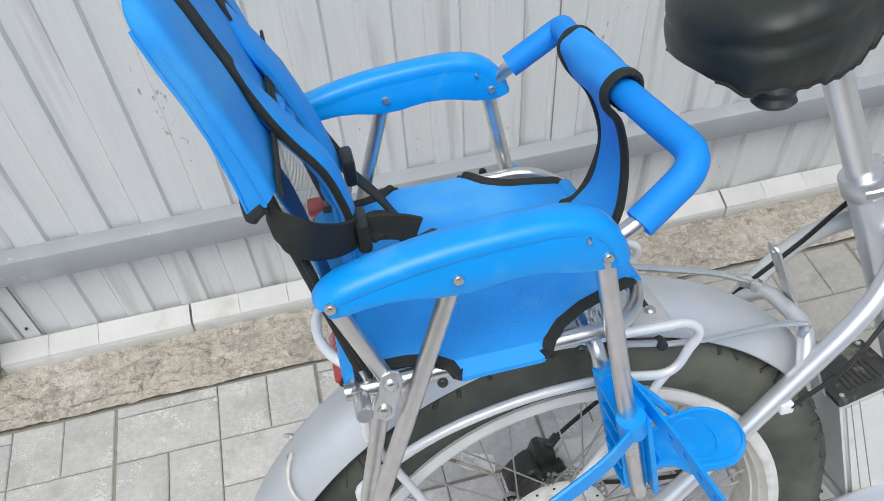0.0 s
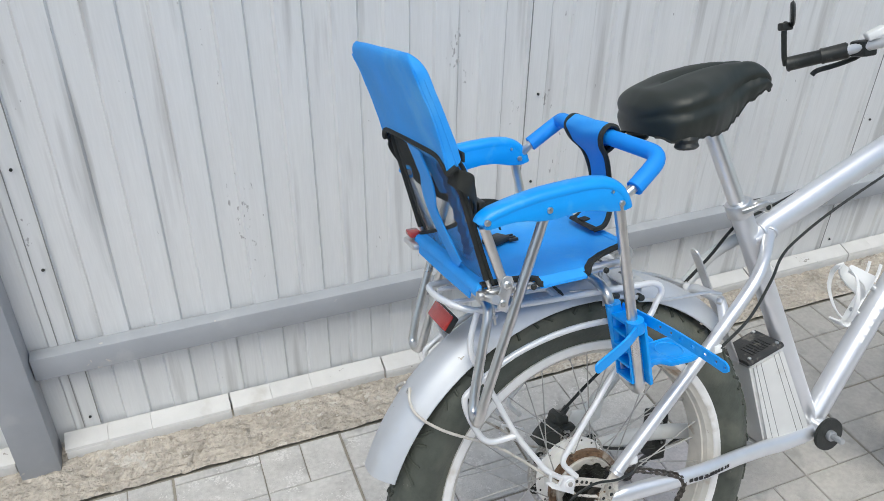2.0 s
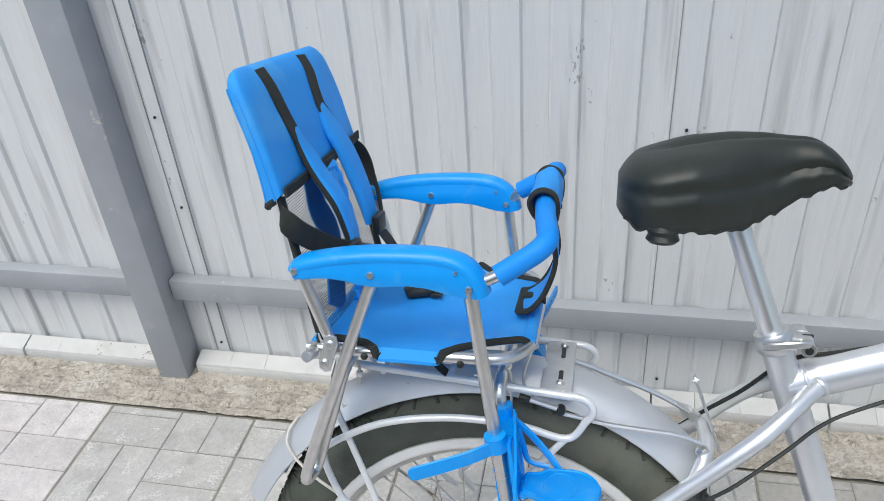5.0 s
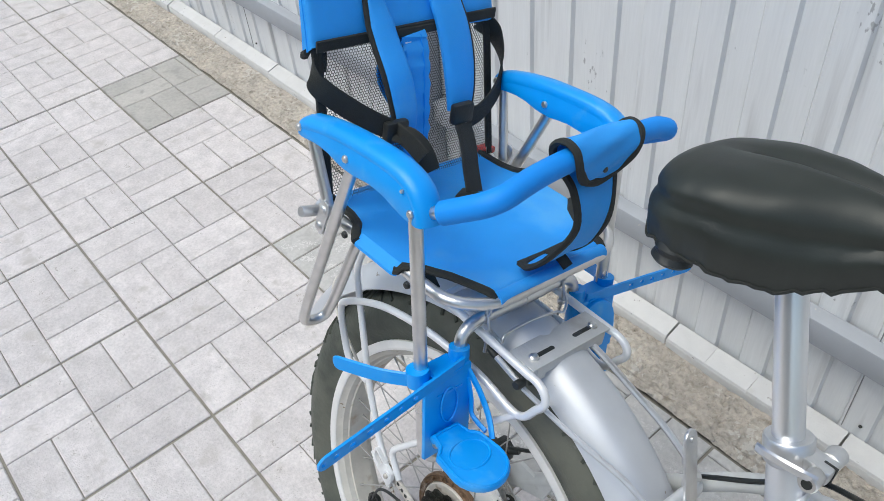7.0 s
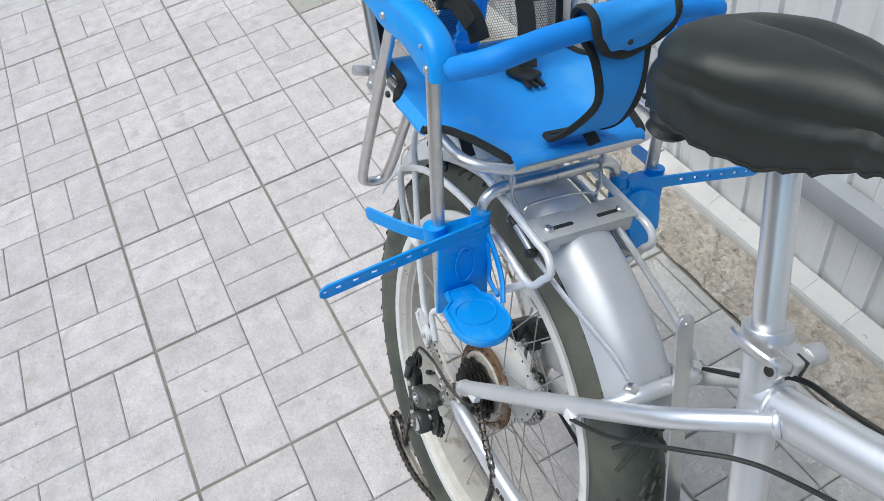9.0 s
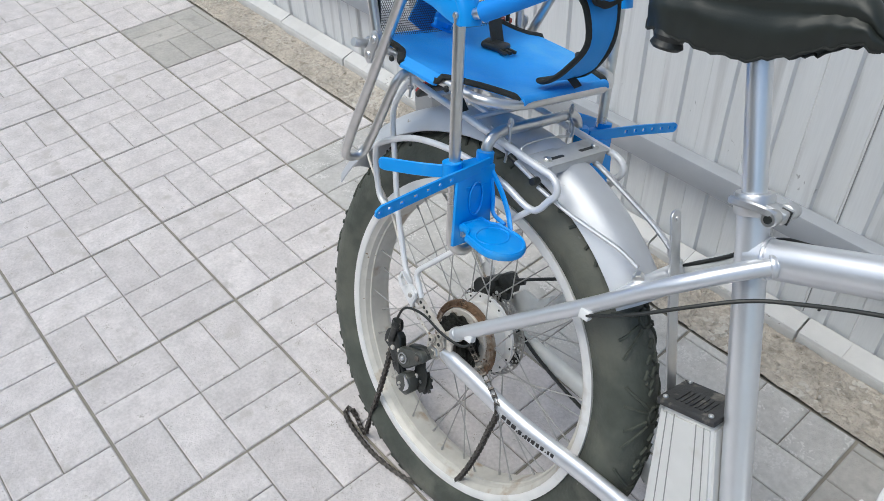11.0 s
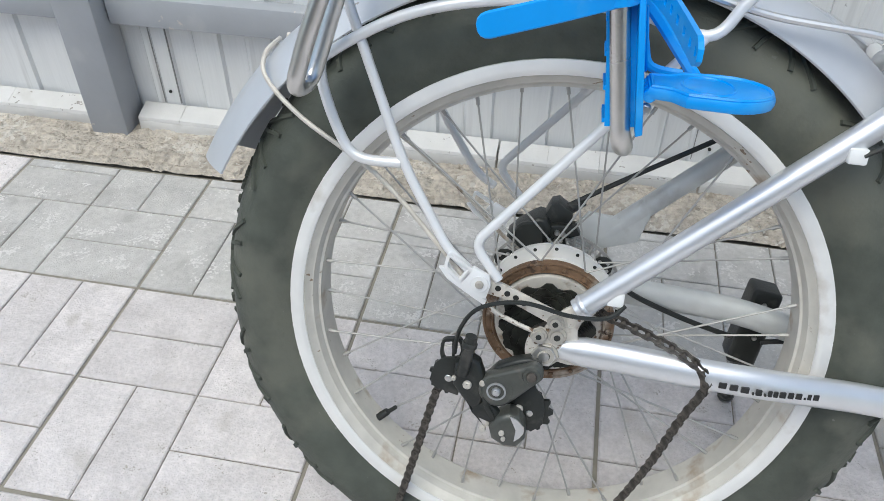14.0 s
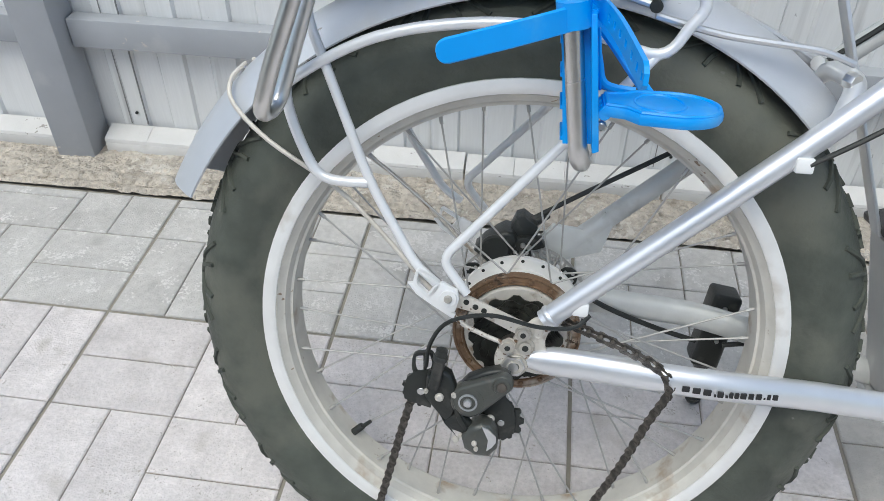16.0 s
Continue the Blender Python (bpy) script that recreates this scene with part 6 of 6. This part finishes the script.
pad([bk(1.058, -0.061, 0.0125), bk(1.030, -0.056, 0.0150), bk(0.998, -0.052, 0.022), bk(0.962, -0.047, 0.034), bk(0.926, -0.041, 0.036), bk(0.904, -0.038, 0.034), bk(0.890, -0.036, 0.030)], 0.038, "shoulder_strap", "padded blue shoulder strap bound in black", -1)
pad([bk(1.068, 0.040, 0.0125), bk(1.040, 0.046, 0.0150), bk(1.002, 0.054, 0.022), bk(0.962, 0.057, 0.027), bk(0.925, 0.055, 0.031), bk(0.900, 0.051, 0.032)], 0.050, "shoulder_strap", "padded blue shoulder strap bound in black", 1)
for line in ([bk(1.130, -0.078, 0.0075), bk(1.110, -0.077, 0.0128), bk(1.080, -0.072, 0.0135), bk(1.046, -0.064, 0.0150)], [bk(1.130, 0.054, 0.0075), bk(1.110, 0.051, 0.0128), bk(1.085, 0.044, 0.0135), bk(1.058, 0.040, 0.0150)]):
    part("webbing", band(curve(line, 5), 0.026, 0.003, (0, 1, 0)), WEBBING, backrest)
patch_path = curve([bk(0.998, -0.006, 0.018), bk(0.970, -0.006, 0.022), bk(0.925, -0.010, 0.024), bk(0.880, -0.014, 0.024), bk(0.845, -0.022, 0.022), bk(0.820, -0.028, 0.018)], 6)
patch = part("cloth_patch", band([p + Vector((0.0016 * math.sin(k * 1.9), 0.0012 * math.sin(k * 2.7), 0)) for k, p in enumerate(patch_path)], 0.040, 0.006, (0, 1, 0)), CLOTH, backrest, "gathered blue cloth strip beside the strap")
part("patch_seam", sweep(bmesh.new(), [p + Vector((0.0036, 0.008 + 0.0008 * math.sin(k * 2.1), 0)) for k, p in enumerate(patch_path)], circle(0.0011, 6)), FOAM, patch)
part("patch_hem", band([Vector(bk(1.001, -0.034, 0.0165)), Vector(bk(1.001, 0.000, 0.0175)), Vector(bk(1.002, 0.036, 0.0165))], 0.011, 0.003, (-0.2, 0, 1)), WEBBING, backrest)
part("tag", box((back_at(0.988) + 0.0195, -0.022, 0.986), (back_at(0.988) + 0.0210, -0.013, 0.991)), WHITE, backrest, smooth=False)
# waist belts and buckles
belt = curve([bk(0.974, -0.120, -0.006), bk(0.971, -0.140, -0.002), bk(0.966, -0.147, 0.006), bk(0.955, -0.143, 0.012), bk(0.940, -0.126, 0.018), bk(0.918, -0.095, 0.027), bk(0.902, -0.066, 0.036)], 6)
part("waist_belt", band(belt, 0.027, 0.003, (0.1, 0.1, 1)), WEBBING, backrest, "wide black waist belt")
belt = curve([bk(0.992, 0.126, -0.002), bk(0.976, 0.143, 0.004), bk(0.946, 0.151, 0.010), bk(0.920, 0.142, 0.018), bk(0.902, 0.116, 0.027), bk(0.893, 0.084, 0.036), bk(0.893, 0.060, 0.042)], 6)
part("waist_belt", band(belt, 0.030, 0.003, (0.1, -0.35, 1)), WEBBING, backrest, "wide black waist belt")
part("belt_tail", band(curve([bk(0.900, -0.064, 0.043), bk(0.896, -0.050, 0.057), bk(0.882, -0.040, 0.068), bk(0.858, -0.034, 0.074)], 6), 0.026, 0.003, (0.2, 1, 0.3)), WEBBING, backrest)
part("belt_tail", band(curve([bk(0.902, -0.062, 0.043), bk(0.899, -0.060, 0.057), bk(0.893, -0.057, 0.072), bk(0.884, -0.053, 0.084)], 6), 0.024, 0.003, (0.1, 0.1, 1)), WEBBING, backrest)
part("belt_tail", band(curve([bk(0.890, 0.046, 0.046), bk(0.866, 0.044, 0.058), bk(0.842, 0.040, 0.066), (-0.128, 0.036, 0.815)], 6), 0.028, 0.003, (0, 1, 0)), WEBBING, backrest)
for c in (bk(0.900, -0.060, 0.041), bk(0.903, 0.046, 0.044)):
    bm = box((c[0] - 0.006, c[1] - 0.017, c[2] - 0.014), (c[0] + 0.006, c[1] + 0.017, c[2] + 0.014), 0.004)
    part("buckle", bm, BLACK, backrest, "black plastic buckle")
bm = box((-0.140, 0.010, 0.808), (-0.100, 0.040, 0.818), 0.004, None, Matrix.Translation((-0.12, 0.025, 0)) @ Matrix.Rotation(radians(25), 4, "Z") @ Matrix.Translation((0.12, -0.025, 0)))
for k in range(3):
    box((-0.102, 0.012 + 0.010 * k, 0.809), (-0.086, 0.017 + 0.010 * k, 0.814), 0.001, bm)
part("buckle", bm, BLACK, backrest, "black side-release buckle on the seat cloth")


# crotch strap from bar to seat
STRAP = [(0.024, 0.819, -0.034, 0.034), (0.041, 0.825, -0.038, 0.036), (0.058, 0.846, -0.028, 0.041), (0.069, 0.882, -0.010, 0.045), (0.059, 0.926, -0.017, 0.050), (0.042, 0.950, -0.029, 0.062), (0.0365, 0.968, -0.036, 0.069),
         (0.043, 0.980, -0.038, 0.071), (0.054, 0.9835, -0.037, 0.071), (0.065, 0.978, -0.035, 0.071), (0.0695, 0.966, -0.032, 0.067), (0.070, 0.953, -0.026, 0.058), (0.067, 0.940, -0.012, 0.040), (0.066, 0.936, 0.000, 0.028)]
near_edge = curve([(a, n, h) for a, h, n, f in STRAP], 5)
far_edge = curve([(a, f, h) for a, h, n, f in STRAP], 5)


def strap_mesh():
    """A cloth band with both its edges given, thick enough to have a rim."""
    bm = bmesh.new()
    rows = []
    for i, (p, q) in enumerate(zip(near_edge, far_edge)):
        k0, k1 = max(0, i - 1), min(len(near_edge) - 1, i + 1)
        along = near_edge[k1] + far_edge[k1] - near_edge[k0] - far_edge[k0]
        out = Vector((along.z, 0, -along.x)).normalized() * 0.0018
        line = [p.lerp(q, k / 8) + out * (0.5 * math.sin(i * 0.7 + k)) for k in range(9)]
        rows.append([bm.verts.new(v + out) for v in line] + [bm.verts.new(v - out) for v in reversed(line)])
    for r, t in zip(rows, rows[1:]):
        for j in range(18):
            bm.faces.new((r[j], r[(j + 1) % 18], t[(j + 1) % 18], t[j]))
    bm.faces.new(rows[0])
    bm.faces.new(rows[-1])
    return bm


crotch = part("crotch_strap", strap_mesh(), CLOTH, seat, "blue cloth strap looped over the foam bar")
for edge in (near_edge, far_edge):
    part("strap_binding", band(edge, 0.012, 0.0065, (0, 1, 0)), WEBBING, crotch)
end = [near_edge[-1].lerp(far_edge[-1], k / 4) + Vector((0.0005, 0, -0.003 * math.sin(k / 4 * math.pi))) for k in range(-1, 6)]
part("strap_binding", band(end, 0.012, 0.0065, (-0.1, 0, 1)), WEBBING, crotch)
part("strap_binding", band([Vector((0.026, -0.037, 0.8205)), Vector((0.026, 0.000, 0.8195)), Vector((0.026, 0.037, 0.8205))], 0.012, 0.006, (1, 0, 0.1)), WEBBING, crotch)
part("strap_snap", rod((0.071, 0.012, 0.949), (0.0735, 0.012, 0.949), 0.0034, 10, None, 0.001), BLACK, crotch)
part("strap_tab", band(curve([(0.026, 0.008, 0.824), (0.042, 0.010, 0.824), (0.056, 0.012, 0.816)], 4), 0.018, 0.003, (0, 1, 0)), WEBBING, crotch)


# foot rests
def foot_rest(s):
    """Moulded holder on the two leg tubes, sole plate and two straps; s picks the side."""
    def y(b):
        return MID - s * (b - 0.009)

    def pt(p):
        return Vector((p[0], y(p[1]), p[2]))
    shell = bmesh.new()
    outline = [(0.006, 0.712), (0.031, 0.709), (0.041, 0.640), (0.045, 0.604), (0.030, 0.596), (0.018, 0.604)]
    plate(outline, *sorted((y(-0.104), y(-0.099))), "y", 0.0015, shell)
    plate([(0.0275, 0.709), (0.0325, 0.709), (0.0470, 0.602), (0.0415, 0.600)], *sorted((y(-0.159), y(-0.089))), "y", 0.001, shell)
    for h in (0.606, 0.632, 0.658, 0.684, 0.708):
        a0 = 0.005 + (0.71 - h) * 0.10
        box((a0, min(y(-0.142), y(-0.104)), h - 0.0018), (a0 + 0.029, max(y(-0.142), y(-0.104)), h + 0.0018), 0, shell)
    plate([(0.006, 0.710), (0.031, 0.709), (0.045, 0.604), (0.018, 0.602)], *sorted((y(-0.1445), y(-0.1415))), "y", 0.0, shell)
    holder = part("foot_rest", shell, BLUE, seat, "blue plastic foot rest with perforated strap")
    part("holder_collar", sweep(bmesh.new(), [pt((0.0145, -0.0945, 0.722)), pt((0.018, -0.0955, 0.700)), pt((0.028, -0.0985, 0.630))], circle(0.0125, 14)), BLUE, holder)
    part("holder_collar", sweep(bmesh.new(), [pt((0.0135, -0.156, 0.718)), pt((0.0165, -0.1545, 0.698))], circle(0.0135, 14)), BLUE, holder)
    oval = [pt((0.0335 + 0.0135 * (0.700 - h) / 0.1, b, h)) for b, h in ((-0.124 + 0.0125 * math.cos(2 * math.pi * k / 20), 0.668 + 0.024 * math.sin(2 * math.pi * k / 20)) for k in range(20))]
    part("panel_oval", sweep(bmesh.new(), [p + Vector((0.0028, 0, 0)) for p in oval], circle(0.0013, 6), closed=True), BLUE, holder)
    # sole
    sole = []
    for k in range(13):
        u = -math.pi / 2 + math.pi * k / 12
        sole.append((0.106 + 0.036 * math.cos(u), -0.134 + 0.037 * math.sin(u)))
    sole = [(0.046, -0.151), (0.063, -0.155), (0.073, -0.168)] + sole + [(0.073, -0.100), (0.063, -0.110), (0.046, -0.113)]
    bm = plate([(p[0], y(p[1])) for p in sole], 0.6285, 0.6385, "z", 0.003)
    fold = None
    if s > 0:
        fold = Matrix.Translation((0.054, 0.129, 0.612)) @ Matrix.Rotation(radians(8), 4, "X") @ Matrix.Rotation(radians(-102), 4, "Y") @ Matrix.Translation((-0.046, -0.139, -0.634))
    foot = part("sole_plate", bm, BLUE, holder, "blue rounded foot plate" if s < 0 else "blue foot plate folded upright", m=fold)
    lip = [Vector((0.098 + (p[0] - 0.098) * 0.93, y(-0.134 + (p[1] + 0.134) * 0.91), 0.6385)) for p in sole]
    part("sole_rim", sweep(bmesh.new(), lip, circle(0.0018, 6), closed=True), BLUE, foot, m=fold)
    ring = [pt((0.092 + 0.020 * math.cos(2 * math.pi * k / 18), -0.134 + 0.026 * math.sin(2 * math.pi * k / 18), 0.6385)) for k in range(18)]
    part("sole_rib", sweep(bmesh.new(), ring, circle(0.0014, 6), closed=True), BLUE, foot, m=fold)
    for k in range(4):
        b = -0.151 + 0.010 * k
        part("sole_hinge", rod(pt((0.048, b, 0.631)), pt((0.048, b + 0.007, 0.631)), 0.0055, 10, None, 0.001), BLUE, holder)
    part("foot_screw", screw(pt((0.047, -0.144 if s < 0 else -0.1445, 0.619)), (0, -1 if s < 0 else 1, 0), 0.0048, 10), CHROME, holder)
    # braces under and over the plate
    br = curve([pt(p) for p in ((0.030, -0.092, 0.700), (0.052, -0.088, 0.676), (0.072, -0.088, 0.652), (0.088, -0.094, 0.634))], 5)
    part("brace", band(br, 0.010, 0.005, (0.5, 0, 1)), BLUE, holder)
    br = curve([pt(p) for p in ((0.034, -0.094, 0.690), (0.042, -0.090, 0.660), (0.050, -0.092, 0.640), (0.076, -0.094, 0.636))], 5)
    part("brace", band(br, 0.008, 0.005, (0.5, 0, 1)), BLUE, holder)
    # perforated strap standing out sideways
    path = curve([pt((0.030, -0.100, 0.712)), pt((0.044, -0.206, 0.709)), pt((0.054, -0.313, 0.700))], 16)
    own = bmesh.new()
    w = 0.0085
    n = len(path)
    tops = []
    for i, p in enumerate(path):
        k = 1.0 if i < n - 2 else (0.8 if i == n - 2 else 0.4)
        tops.append([[own.verts.new(p + Vector((dx, 0, z * w * k))) for z in (-1, -0.33, 0.33, 1)] for dx in (-0.0016, 0.0016)])
    for i in range(n - 1):
        hole = i > n * 0.36 and i % 3 == 0 and i < n - 2
        for f in (0, 1):
            for j in range(3):
                if hole and j == 1:
                    continue
                own.faces.new((tops[i][f][j], tops[i + 1][f][j], tops[i + 1][f][j + 1], tops[i][f][j + 1]))
        for j in (0, 3):
            own.faces.new((tops[i][0][j], tops[i + 1][0][j], tops[i + 1][1][j], tops[i][1][j]))
        if hole:
            for j in (1, 2):
                own.faces.new((tops[i][0][j], tops[i + 1][0][j], tops[i + 1][1][j], tops[i][1][j]))
            for q in (i, i + 1):
                own.faces.new((tops[q][0][1], tops[q][0][2], tops[q][1][2], tops[q][1][1]))
    for q in (0, n - 1):
        for j in range(3):
            own.faces.new((tops[q][0][j], tops[q][0][j + 1], tops[q][1][j + 1], tops[q][1][j]))
    part("foot_strap", own, BLUE, holder, "perforated blue rubber strap", smooth=False)
    back = curve([pt((0.018, -0.160, 0.706)), pt((-0.020, -0.182, 0.697)), pt((-0.074, -0.199, 0.683))], 6)
    end = (back[-1] - back[-2]).normalized()
    back = back[:-1] + [back[-1], back[-1] + end * 0.004, back[-1] + end * 0.007, back[-1] + end * 0.0085]
    sec = [(-0.002, -0.0085), (0, -0.0098), (0.002, -0.0085), (0.002, 0.0085), (0, 0.0098), (-0.002, 0.0085)]
    part("foot_strap", sweep(bmesh.new(), back, sec, False, (0, 0, 1), [1.0] * (len(back) - 3) + [0.9, 0.66, 0.3]), BLUE, holder, "plain blue rubber strap")
    return holder


foot_rest(-1)
foot_rest(1)

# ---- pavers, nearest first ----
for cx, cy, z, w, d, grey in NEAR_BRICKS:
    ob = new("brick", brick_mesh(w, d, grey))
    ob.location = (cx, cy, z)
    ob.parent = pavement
verts, faces = [], []
kinds = []
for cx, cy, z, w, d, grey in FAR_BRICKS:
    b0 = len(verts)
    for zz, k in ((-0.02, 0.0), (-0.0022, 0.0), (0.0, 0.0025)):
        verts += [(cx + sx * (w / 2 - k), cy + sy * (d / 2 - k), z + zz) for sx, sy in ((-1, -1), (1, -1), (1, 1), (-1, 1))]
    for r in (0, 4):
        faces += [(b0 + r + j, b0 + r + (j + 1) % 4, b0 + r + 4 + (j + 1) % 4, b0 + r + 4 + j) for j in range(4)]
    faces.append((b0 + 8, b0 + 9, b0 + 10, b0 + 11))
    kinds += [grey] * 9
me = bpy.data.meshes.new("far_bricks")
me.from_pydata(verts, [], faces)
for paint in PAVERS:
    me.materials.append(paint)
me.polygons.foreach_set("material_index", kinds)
far = new("far_bricks", me)
far.parent = pavement
tagged(far, "pale grey pavers further along the yard", kind="stuff")

for ob in scene.objects:
    if "base" in ob:
        del ob["base"]
